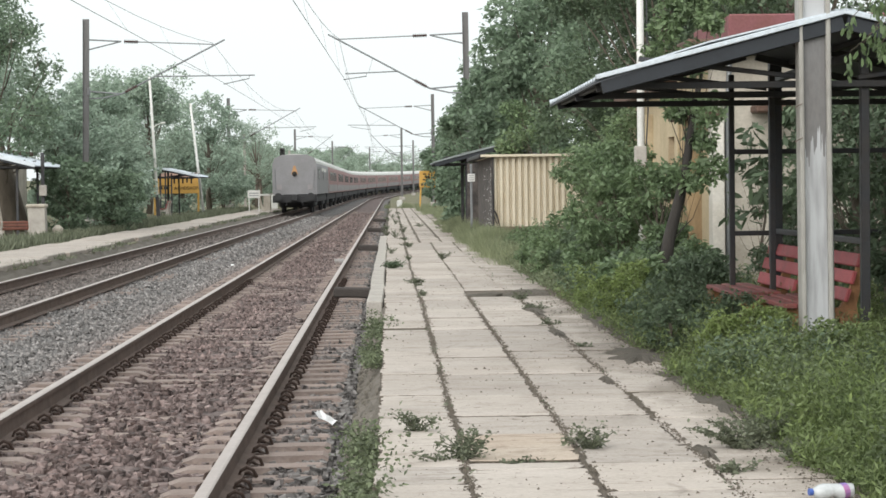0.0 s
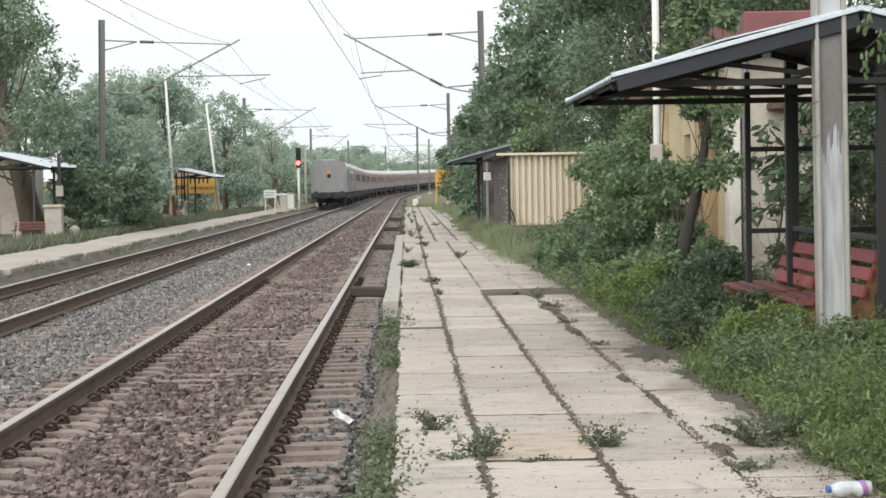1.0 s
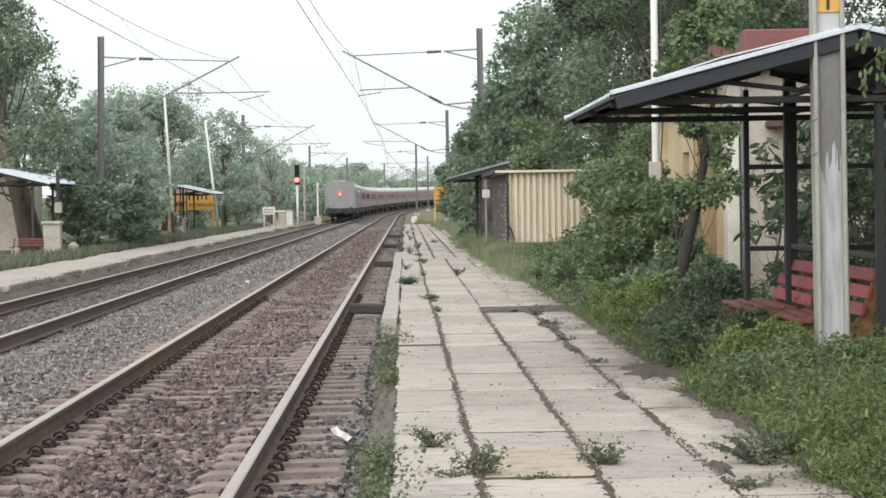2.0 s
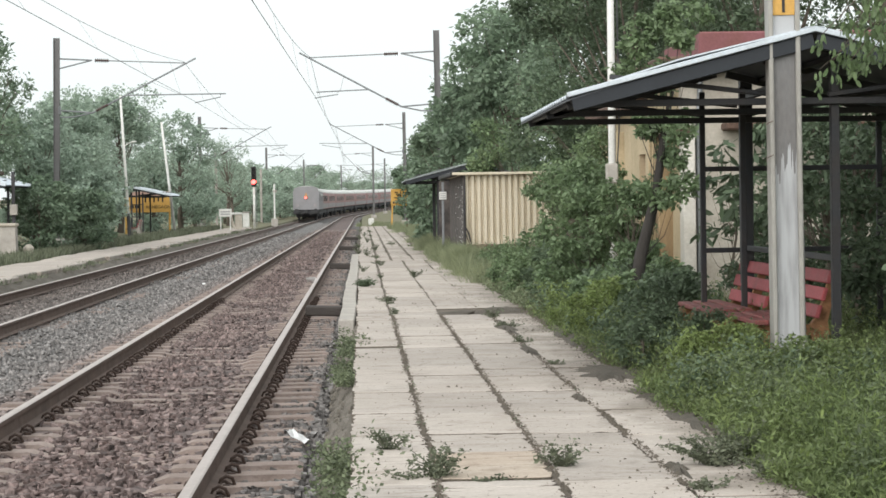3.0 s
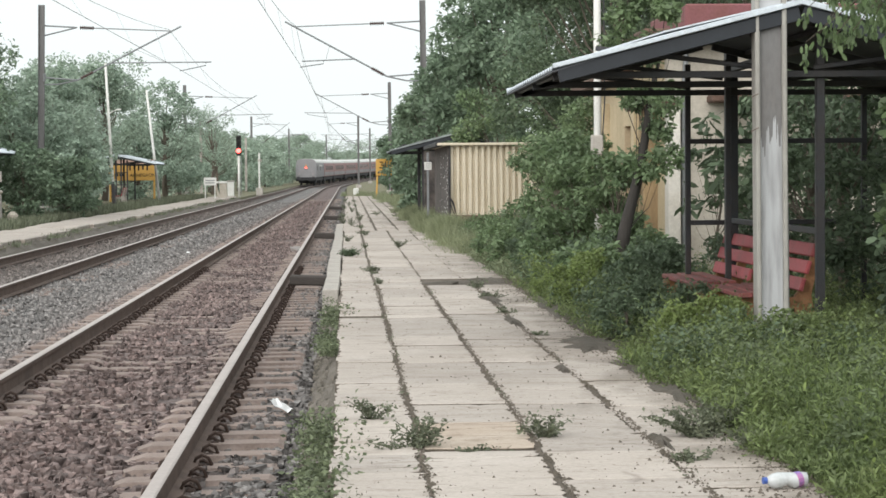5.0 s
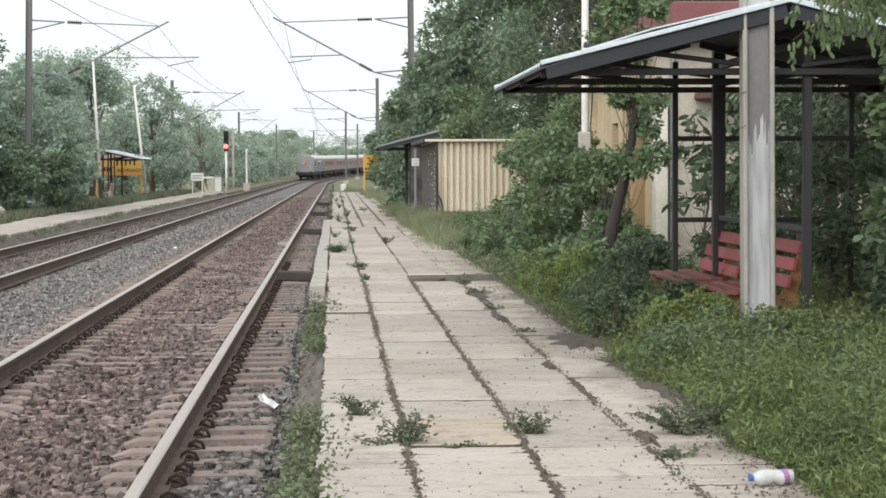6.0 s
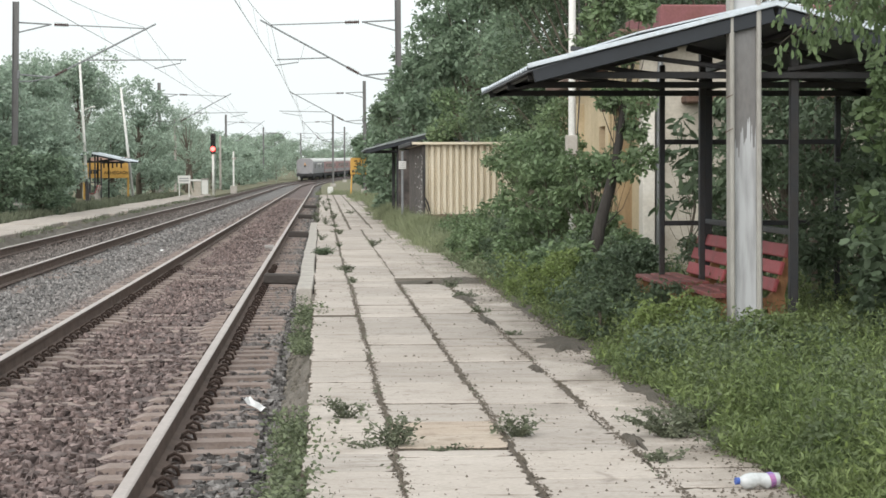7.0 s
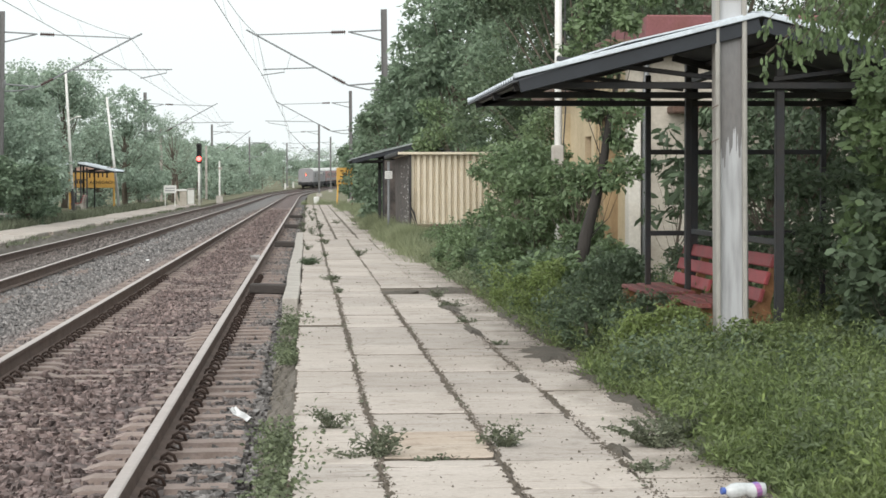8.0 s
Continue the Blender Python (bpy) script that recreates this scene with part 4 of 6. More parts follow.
shelter_posts(S3, [(-0.05, 0.4, 0.09, 2.25), (0.2, 0.4, 0.07, 2.2), (0.5, 0.4, 0.07, 2.1), (-0.05, 4.1, 0.09, 2.25), (0.5, 4.1, 0.07, 2.1)],
              [((-0.05, 0.4), (0.5, 0.4), 1.5, 0.05), ((-0.05, 0.4), (0.5, 0.4), 0.9, 0.05)])
bench(-10.9, 102.6, 1.3, "small red bench at the far shelter", end_mat=M_KERB)


# ---- station building ----
def building():
    t = thing("station_building", "old cream station building with white corner pilaster and maroon parapet, overgrown", "building")
    b = Build()
    b.box((6.75, 27.12, 1.45), (5.3, 0.24, 3.1))
    part("end_wall", b, M_PALE, t, "dirty white end wall")
    w = Build()
    for y0, y1, z0, z1 in ((27.24, 30.2, 0, 3.0), (31.2, 36.5, 0, 2.65), (30.2, 31.2, 2.1, 2.65)):
        w.box((4.22, (y0 + y1) / 2, (z0 + z1) / 2 - 0.05), (0.24, y1 - y0, z1 - z0 + 0.1))
    part("front_wall", w, M_CREAM, t, "stained cream front wall")
    part("door_leaf", Build().box((4.26, 30.7, 1.03), (0.06, 1.0, 2.1), 0.01), M_MAROON, t)
    for x, y, w, mat in ((4.16, 26.84, 0.16, M_WASH), (4.02, 27.9, 0.22, M_STAINED), (4.1, 29.4, 0.23, M_CREAM), (4.1, 33.0, 0.23, M_CREAM)):
        part("pilaster", Build().box((x, y + 0.13, 1.15), (w, 0.3, 2.5), 0.01), mat, t)
    part("drain_pipe", Build().tube([(4.3, 26.95, -0.1), (4.3, 26.95, 2.2), (4.34, 26.97, 2.9)], 0.035, 8), M_GALV, t)
    part("panel", Build().box((4.62, 26.985, 1.3), (0.5, 0.03, 2.6), 0.01), M_PALE, t)
    part("sunshade", Build().box((3.98, 27.6, 2.2), (0.5, 1.6, 0.12), 0.02), M_SOOT, t, "stained maroon sunshade slab")
    part("sunshade", Build().box((5.6, 26.8, 2.25), (2.0, 0.5, 0.1), 0.02), M_SOOT, t)
    part("roof_slab", Build().box((6.7, 28.6, 3.04), (5.9, 3.8, 0.2), 0.03), M_SOOT, t, "mossy roof slab")
    part("parapet", Build().box((6.8, 27.2, 3.31), (4.9, 0.18, 0.34), 0.02), M_MAROON, t, "faded maroon parapet")
    part("parapet", Build().box((4.45, 28.8, 3.31), (0.18, 3.0, 0.34), 0.02), M_MAROON, t)
    part("wing_roof", Build().box((6.7, 33.7, 2.75), (5.6, 6.3, 0.18), 0.03), M_SOOT, t)
    part("back_wall", Build().box((9.4, 31.8, 1.25), (0.24, 9.2, 2.7)), M_CREAM, t)
    part("rear_end_wall", Build().box((6.75, 36.5, 1.25), (5.3, 0.24, 2.7)), M_CREAM, t)


building()


def lamp_post(x, y, h, r, label, lean=0, box=None, arm=0):
    t = thing("lamp_post", label, "lamp post", pose(x, y, 0, 0, lean, 0), "platform lamp posts")
    part("pole", Build().tube([(0, 0, -0.3), (0, 0, h * 0.5), (0, 0, h)], [r * 1.1, r, r * 0.8], 10), M_WHITEPAINT, t, smooth=True)
    if box:
        fuse = part("fuse_box", Build().box((-0.02, -0.09, box), (0.16, 0.12, 0.26), 0.015), M_KERB, t)
        part("cable", Build().tube([(0.06, -0.07, box + 0.14), (0.09, -0.06, box + 0.6), (0.07, -0.05, h)], 0.01, 5), M_STEEL_D, fuse)
    if arm:
        part("bracket_arm", Build().tube([(0, 0, arm), (0.2, 0, arm + 0.12), (0.38, 0, arm + 0.18)], 0.02, 6), M_WHITEPAINT, t)
        part("lamp_head", Build().box((0.45, 0, arm + 0.18), (0.22, 0.1, 0.06), 0.02), M_WHITEPAINT, t)
    return t


lamp_post(3.32, 28.0, 5.4, 0.05, "white tubular lamp post with a grey fuse box", box=1.69)
far_lamp = lamp_post(-10.05, 92.0, 6.2, 0.065, "slender white lamp post with dark foot and small bracket arm", lean=-2.8, arm=4.0)
part("foot_sleeve", Build().tube([(0, 0, -0.3), (0, 0, 1.1)], 0.082, 10), M_STEEL_D, far_lamp, "dark painted foot")
lamp_post(-9.6, 109.0, 5.75, 0.07, "leaning white lamp post beside the name board", lean=-6.0)


# ---- corrugated cabin ----
def cabin():
    t = thing("cabin", "cream corrugated-sheet cabin on a red-brown plinth", "cabin")
    x0, x1, y0, y1, z0, z1 = 2.36, 4.6, 48.5, 56.0, 0.38, 1.97
    b = Build()
    pitch, d = 0.142, 0.085
    pts = []
    x = x0
    while x < x1:
        pts += [(x, 0), (x + pitch * 0.45, 0), (x + pitch * 0.6, d), (x + pitch * 0.82, d)]
        x += pitch
    for xa, ya in pts:
        b.v += [(xa, y0 + ya, z0), (xa, y0 + ya, z1), (xa, y0 + ya + 0.01, z1), (xa, y0 + ya + 0.01, z0)]
    for k in range(len(pts) - 1):
        b.f += [(4 * k + q, 4 * k + (q + 1) % 4, 4 * k + 4 + (q + 1) % 4, 4 * k + 4 + q) for q in range(4)]
    b.mi = [0] * len(b.f)
    part("front_sheet", b, M_CABIN, t, "cream corrugated sheet")
    # Side wall is much darker than the cream front.
    part("side_wall", Build().box((x0 - 0.02, (y0 + y1) / 2 + 0.02, (z1 + 0.0) / 2), (0.06, y1 - y0 - 0.06, z1), 0.01), M_MOTTLE, t, "dark peeling side wall")
    part("side_wall", Build().box((x1, (y0 + y1) / 2, z1 / 2), (0.06, y1 - y0, z1)), M_CABIN, t)
    part("back_wall", Build().box(((x0 + x1) / 2, y1, z1 / 2), (x1 - x0, 0.06, z1)), M_CABIN, t)
    part("plinth", Build().box(((x0 + x1) / 2, y0 + 0.02, 0.18), (x1 - x0 - 0.02, 0.16, 0.4), 0.02), M_BRICKRED, t, "red-brown plinth")
    part("roof", Build().box(((x0 + x1) / 2 - 0.05, (y0 + y1) / 2, z1 + 0.03), (x1 - x0 + 0.5, y1 - y0 + 0.24, 0.06), 0.01), M_CABIN, t)
    part("corner_trim", Build().box((x0 - 0.01, y0 - 0.03, 1.1), (0.03, 0.05, 1.75), 0.005), M_STEEL_D, t)
    rnd = random.Random(4)
    c = Build()
    for k in range(3):
        p = [(x0 - 0.05 + 0.03 * k, y0 - 0.08, 1.25 - 0.25 * k)]
        for i in range(6):
            q = p[-1]
            p.append((q[0] + rnd.uniform(-0.02, 0.07), q[1] - 0.02, q[2] - rnd.uniform(0.1, 0.2)))
        c.tube(p, 0.012, 5)
    part("loose_cable", c, M_STEEL_D, t)
    part("roof_edge", Build().box((x0 - 0.26, (y0 + y1) / 2, z1 + 0.03), (0.16, y1 - y0 + 0.2, 0.09), 0.01), M_STEEL_D, t)
    flakes = []
    for k in range(80):
        z = 1.75 * rnd.random() ** 1.4
        w = rnd.uniform(0.015, 0.045)
        y = y0 + 0.1 + 4.0 * rnd.random() ** 1.7
        flakes.append([(x0 - 0.055, y, z), (x0 - 0.06, y + w * 2.5, z + w * 0.3), (x0 - 0.06, y + w * 2, z + w), (x0 - 0.055, y - w * 0.5, z + w * 0.8)])
    tagged(part("peeling_flakes", quads_mesh("peeling_flakes", np.array(flakes)), M_WHITEPAINT, t, "flakes of white paint peeling off"), kind="stuff")


cabin()


def notice_post():
    t = thing("notice_board", "small white notice board on a dark post by the cabin", "notice board", pose(1.98, 52.0, 0))
    part("post", Build().box((0, 0, 0.9), (0.06, 0.05, 1.9), 0.01), M_GALV, t)
    part("board", Build().box((0, -0.045, 1.52), (0.18, 0.03, 0.19), 0.006), M_WHITEPAINT, t)
    for k in range(3):
        part("text_bar", Build().box((0, -0.064, 1.47 + 0.05 * k), (0.13, 0.004, 0.012)), M_GALV, t)


notice_post()


# ---- boards and signals ----
def name_board_far():
    t = thing("station_name_board", "yellow station name board with black lettering on two posts", "name board", pose(-11.08, 110.0, 0))
    w, h, z = 2.35, 0.8, 1.1
    panel = part("panel", Build().box((0, 0, z + h / 2), (w, 0.05, h), 0.01), M_YELLOW, t)
    for s in (-1, 1):
        part("post", Build().box((s * (w / 2 - 0.05), 0.06, 1.0), (0.1, 0.07, 2.0), 0.01), M_YELLOW, t)
    part("header", Build().box((0.15, 0.0, z + h + 0.14), (2.0, 0.05, 0.26), 0.01), material("faded_pink_header", (0.5, 0.33, 0.27), 0.7, scale=2, fine=30, vary=0.5, bump=0.03), t)
    c = bpy.data.curves.new("lettering", "FONT")
    c.body, c.size, c.extrude, c.align_x = "ACHEGAON", 0.235, 0.004, "CENTER"
    o = new("lettering", c)
    o.data.materials.append(M_BLACK)
    o.parent, o.matrix_basis = panel, pose(0.55, -0.032, z + 0.2, 90, 0, 0)
    for k in range(5):
        part("letter_bar", Build().box((-0.1 + 0.22 * k, -0.03, z + 0.66), (0.08, 0.01, 0.2 if k % 2 else 0.28), 0.002), M_BLACK, panel)
    part("letter_bar", Build().box((0.35, -0.03, z + 0.775), (1.15, 0.01, 0.04), 0.002), M_BLACK, panel)
    for k in range(6):
        part("letter_bar", Build().box((-1.1 + 0.12 * k, -0.03, z + 0.3), (0.07, 0.01, 0.15), 0.002), M_BLACK, panel)


name_board_far()


def name_board_near():
    t = thing("station_name_board", "yellow station name board turned edge-on, with bold dark lettering", "name board", pose(2.02, 118.0, 0, 0, 0, 8))
    part("panel", Build().box((0.05, 0, 1.72), (0.95, 0.05, 0.92), 0.01), M_YELLOW, t)
    part("post", Build().box((-0.36, 0.05, 0.85), (0.08, 0.08, 1.75), 0.01, Matrix.Rotation(0.05, 3, "Y")), M_YELLOW, t)
    part("post", Build().box((0.46, 0.05, 0.85), (0.06, 0.06, 1.75), 0.01), M_SOOT, t)
    s = Build()
    s.tube([(-0.22, -0.03, 2.0), (-0.06, -0.03, 2.02), (-0.04, -0.03, 1.9), (-0.14, -0.03, 1.86), (-0.02, -0.03, 1.8), (-0.06, -0.03, 1.68), (-0.24, -0.03, 1.7)], 0.03, 6)
    s.box((0.12, -0.03, 1.86), (0.06, 0.012, 0.36), 0.002)
    s.box((0.05, -0.03, 1.84), (0.16, 0.012, 0.05), 0.002)
    s.box((0.26, -0.03, 1.86), (0.06, 0.012, 0.36), 0.002)
    part("letter_bar", s, M_BLACK, t)
    for k in range(5):
        part("letter_bar", Build().box((-0.28 + 0.16 * k, -0.03, 1.42), (0.1, 0.01, 0.1), 0.002), M_BLACK, t)


name_board_near()


def signal_post():
    t = thing("railway_signal", "white railway signal post with black head showing red", "signal", pose(-7.16, 141.0, 0))
    part("post", Build().tube([(0, 0, -0.3), (0, 0, 2.6)], [0.085, 0.075], 10), M_WHITEPAINT, t, smooth=True)
    head = part("head", Build().box((0, 0, 3.3), (0.33, 0.22, 1.35), 0.05), M_BLACK, t)
    for k, z in enumerate((2.95, 3.35, 3.72)):
        part("hood", Build().tube([(0, -0.11, z + 0.02), (0, -0.3, z + 0.02)], [0.14, 0.13], 12, cap=False), M_BLACK, head)
    part("lamp", Build().tube([(0, -0.31, 2.95), (0, -0.36, 2.95)], [0.15, 0.11], 18), M_REDLAMP, head, "glowing red lamp")
    part("ladder", Build().box((0.16, 0.1, 1.3), (0.03, 0.03, 2.6)), M_GALV, t)
    c = thing("relay_box", "white concrete relay box at the signal's foot", "relay box", pose(-7.6, 139.0, 0))
    part("body", Build().box((0, 0, 0.45), (0.42, 0.4, 0.95), 0.03), M_WHITEPAINT, c)
    part("cap", Build().box((0, 0, 0.96), (0.5, 0.48, 0.08), 0.02), M_KERB, c)


signal_post()


def small_far_things():
    t = thing("sign_board", "small white sign board on two short posts", "sign board", pose(-8.05, 125.0, 0))
    part("panel", Build().box((0, 0, 0.98), (0.74, 0.04, 0.46), 0.01), M_WHITEPAINT, t)
    for s in (-1, 1):
        part("post", Build().box((s * 0.28, 0.04, 0.4), (0.06, 0.06, 0.95), 0.01), M_WHITEPAINT, t)
    for k in range(2):
        part("text_bar", Build().box((0, -0.024, 0.9 + 0.14 * k), (0.56, 0.004, 0.05)), M_GALV, t)
    p = thing("culvert_parapet", "white-washed culvert parapet beside the line", "parapet", pose(-7.75, 128.0, 0))
    part("coping", Build().box((0.1, 0, 0.92), (0.85, 0.4, 0.12), 0.02), M_WHITEPAINT, p)
    part("wall", Build().box((0.3, 0, 0.4), (0.45, 0.3, 1.0), 0.03), M_PALE, p)
    part("leaning_slab", Build().box((-0.05, -0.1, 0.38), (0.14, 0.3, 1.0), 0.02, Matrix.Rotation(-0.3, 3, "Y")), M_PALE, p)
    d = thing("marker_post", "thin white post with cross arm by the far track", "marker post", pose(-6.6, 160.0, 0))
    part("post", Build().tube([(0, 0, -0.3), (0, 0, 3.0)], 0.065, 8), M_WHITEPAINT, d)
    part("cap", Build().box((0.04, 0, 2.45), (0.3, 0.12, 0.2), 0.02), M_KERB, d)
    part("base", Build().box((0, 0, 0.1), (0.5, 0.5, 0.6), 0.03), M_KERB, d)
    for x, y in ((-3.65, 345.0), (-2.5, 370.0)):
        m = thing("marker_post", "short white marker post beside the bend", "marker post", pose(x, y, rise(y) - 0.1), "marker posts at the bend")
        part("shaft", Build().box((0, 0, 0.4), (0.3, 0.25, 1.1), 0.03), M_WHITEPAINT, m)
    k = thing("marker_stone", "low white-washed marker stone at the platform's end", "marker stone", pose(0.62, 150.0, -0.1))
    part("stone", Build().box((0, 0, 0.22), (0.4, 0.3, 0.5), 0.06), M_WHITEPAINT, k)
    for y, x, h in ((175, -8.3, 4.4), (152, -10.4, 5.2)):
        w = thing("concrete_post", "weathered concrete post among far bushes", "post", pose(x, y, 0), "concrete posts")
        part("shaft", Build().box((0, 0, h / 2), (0.18, 0.14, h), 0.02), M_KERB, w)


small_far_things()


# ---- across the tracks, by the shelter ----
def far_side_things():
    h = thing("outbuilding", "cream limewashed outbuilding behind the shelter", "building", pose(-14.4, 70.0, 0))
    part("wall", Build().box((0.6, 0, 1.2), (3.2, 3.0, 2.6), 0.02), M_PALE, h)
    part("roof", Build().box((0.6, 0, 2.56), (3.6, 3.4, 0.14), 0.02), M_SOOT, h)
    part("door", Build().box((0.2, -1.52, 0.95), (0.8, 0.05, 1.9), 0.01), M_SOOT, h)
    low = bench(-11.1, 60.0, 1.3, "worn red-brown slatted bench across the tracks", rz=-60, seat_mat=M_PINKSEAT, end_mat=M_KERB)
    low.scale = (0.66, 0.8, 0.62)
    c = thing("meter_cabinet", "grey concrete meter cabinet with sloping cap", "cabinet", pose(-10.05, 60.5, 0))
    part("body", Build().prism([(-0.2, 0), (0.26, 0), (0.24, 0.86), (-0.24, 0.86)], -0.2, 0.2), M_KERB, c)
    part("cap", Build().box((0, 0, 0.9), (0.56, 0.5, 0.1), 0.03), M_PALE, c)
    s = thing("stone_block", "pale broken stone block in the grass", "stone", pose(-9.55, 61.0, 0))
    part("block", Build().box((0, 0, 0.16), (0.3, 0.3, 0.36), 0.1), M_PALE, s)
    p = thing("service_post", "dark service post with a grey switch box", "post", pose(-10.25, 62.8, 0))
    part("post", Build().box((0, 0, 1.2), (0.1, 0.08, 2.5), 0.01), M_STEEL_D, p)
    part("switch_box", Build().box((0.02, -0.1, 1.33), (0.22, 0.12, 0.32), 0.02), M_KERB, p)


far_side_things()


# ---- crossing beams, litter ----
def beams():
    for y in (30.6, 53.0, 75.0, 97.0):
        b = Build().box((0, 0, 0), (0.62, 0.34, 0.14), 0.02, Matrix.Rotation(radians(2), 3, "Y"))
        solid("timber_beam", b, M_TIMBER, "dark tarry timber beam laid from rail to platform edge", "beam", pose(-0.53, y, -0.20), "beams beside the rail")
    k = thing("platform_kerb", "pale concrete kerb along the platform edge", "kerb", kind="structure")
    rnd = random.Random(8)
    for i in range(22):
        part("kerb_stone", Build().box((0, 0, 0), (0.19, 1.48, 0.3), 0.015), M_KERB, k, at=pose(-0.198 + rnd.uniform(-0.01, 0.01), 25.5 + 1.5 * i, -0.162, 0, rnd.uniform(-1, 1), rnd.uniform(-0.4, 0.4)))
    e = Build()
    nx = 7
    for ya, yb, ny in ((3.0, 24.9, 420), (58.0, 131.0, 320)):
        first = len(e.v)
        for i in range(ny):
            y = ya + (yb - ya) * i / (ny - 1)
            for q in range(nx):
                f = q / (nx - 1)
                h = -0.05 - 0.33 * f ** 0.8 + 0.07 * noise.noise((f * 3, y * 2.2, 1)) + 0.045 * noise.noise((f * 9, y * 9, 4))
                e.v.append((-0.06 - 0.22 * f + 0.04 * noise.noise((y * 3, f * 4, 9)), y, min(h, -0.02)))
        for i in range(ny - 1):
            for q in range(nx - 1):
                a = first + i * nx + q
                e.f.append((a, a + nx, a + nx + 1, a + 1))
                e.mi.append(0)
    for i in range(1500):
        y, f = rnd.uniform(5, 25.4), rnd.random() ** 0.7
        q = rnd.uniform(0.012, 0.05)
        e.box((-0.03 - 0.26 * f, y, -0.06 - 0.32 * f ** 0.8), (q, q * rnd.uniform(0.8, 1.6), q * rnd.uniform(0.6, 1.1)), q * 0.25,
              Euler((rnd.uniform(-0.5, 0.5), rnd.uniform(-0.5, 0.5), rnd.uniform(-1.5, 1.5))).to_matrix())
    part("rubble_edge", e, M_EARTH, k, "crumbled earthy edge")


beams()
# ---- plants ----
def row_of_trees(rows, label, group, **kw):
    for k, (x, y, h, r, n) in enumerate(rows):
        tree("tree", label, x + bend(y), y, h, r, leaves=n, z=rise(y), seed=kw.get("seed", 10) + k * 7 + int(y), group=group, **{a: b for a, b in kw.items() if a != "seed"})


# behind the cabin and the station building
row_of_trees([(4.75, 65, 6.9, 2.1, 15300), (5.9, 58, 7.4, 2.3, 15300), (4.6, 88, 6.2, 2.1, 10200), (5.6, 72, 8.0, 2.6, 10200), (5.0, 100, 7.0, 2.5, 8500), (9.4, 58, 9.0, 3.4, 10200)],
             "tall dense green tree behind the platform", "trees behind the platform", leaf=0.17, mat=M_LEAF, seed=30, low=0.12, clumps=34, trunk=0.16)
# The shade among these trees is put into their darker leaf colour.
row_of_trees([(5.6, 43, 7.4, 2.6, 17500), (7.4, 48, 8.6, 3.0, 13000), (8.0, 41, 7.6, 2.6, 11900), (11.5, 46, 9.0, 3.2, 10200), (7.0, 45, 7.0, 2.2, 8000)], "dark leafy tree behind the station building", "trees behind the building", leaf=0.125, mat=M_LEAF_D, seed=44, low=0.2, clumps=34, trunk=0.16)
row_of_trees([(4.3, 118, 5.4, 1.9, 7140), (4.2, 146, 5.0, 1.8, 6120), (4.1, 172, 4.6, 1.7, 5440), (5.4, 130, 6.4, 2.4, 6120), (6.0, 165, 6.8, 2.6, 5100),
              (5.2, 205, 4.8, 2.1, 4420), (6.4, 235, 5.0, 2.3, 4080), (7.6, 270, 5.2, 2.5, 3740), (10, 310, 6.0, 3.2, 3740), (12, 350, 7.0, 4.0, 3740)],
             "green trackside tree beyond the platform's end", "trackside trees", leaf=0.24, mat=M_LEAF, seed=50, low=0.05, clumps=28, trunk=0.14)
row_of_trees([(3.0, 69.0, 5.0, 1.3, 6500), (3.3, 64.5, 2.9, 0.9, 4500), (2.4, 72.0, 2.6, 0.8, 3000)], "leafy tree crowding the dark shelter", "trees by the dark shelter", leaf=0.15, mat=M_LEAF, seed=62, low=0.12, clumps=30, trunk=0.08)
# bushes that hang over the cabin
row_of_trees([(5.2, 46.0, 3.4, 1.1, 5200), (3.95, 56.6, 3.6, 1.2, 4000), (5.5, 45.5, 3.8, 1.4, 5000)], "leafy bush crowding the corrugated cabin", "bushes by the cabin",
             leaf=0.12, mat=M_LEAF_B, seed=70, low=0.2, clumps=26, trunk=0.06)
# small leaning tree before the building
tree("tree", "small leaning tree with dark trunk and bright leaves", 2.95, 23.5, 3.5, 0.6, low=0.36, leaves=3600, limb=0.1, leaf=0.085, mat=M_LEAF_B, seed=4, clumps=17, lean=(0.62, 0.2), trunk=0.072, airy=0.35, bark=M_BARK_D, wobble=0.02)
row_of_trees([(2.85, 26.2, 1.45, 0.65, 3300), (2.6, 22.4, 0.5, 0.4, 1800), (3.42, 24.2, 0.6, 0.3, 1200), (3.2, 24.8, 0.85, 0.35, 1400), (3.1, 31.0, 1.9, 0.72, 3000), (2.95, 28.6, 1.8, 0.7, 3400), (3.85, 34.5, 2.4, 0.8, 3000), (4.35, 39.5, 2.3, 0.8, 2600), (3.2, 25.2, 1.55, 0.42, 2200)],
             "bright leafy bush beside the lamp post", "bushes beside the platform", leaf=0.085, mat=M_LEAF_B, seed=90, low=0.15, clumps=26, trunk=0.04, airy=0.3, category="bush")
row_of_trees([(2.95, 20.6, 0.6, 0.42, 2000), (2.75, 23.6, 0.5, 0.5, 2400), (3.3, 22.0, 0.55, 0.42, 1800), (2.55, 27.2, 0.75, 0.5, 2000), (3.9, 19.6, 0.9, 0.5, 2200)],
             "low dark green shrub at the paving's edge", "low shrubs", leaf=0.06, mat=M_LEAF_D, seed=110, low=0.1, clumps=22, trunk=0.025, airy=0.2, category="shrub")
M_LEAF_P = material("pale_feathery_leaf", (0.17, 0.235, 0.11), 0.55, scale=2.5, fine=8, vary=0.8, tint=(0.085, 0.13, 0.065), bump=0, island=0.35, through=0.45)
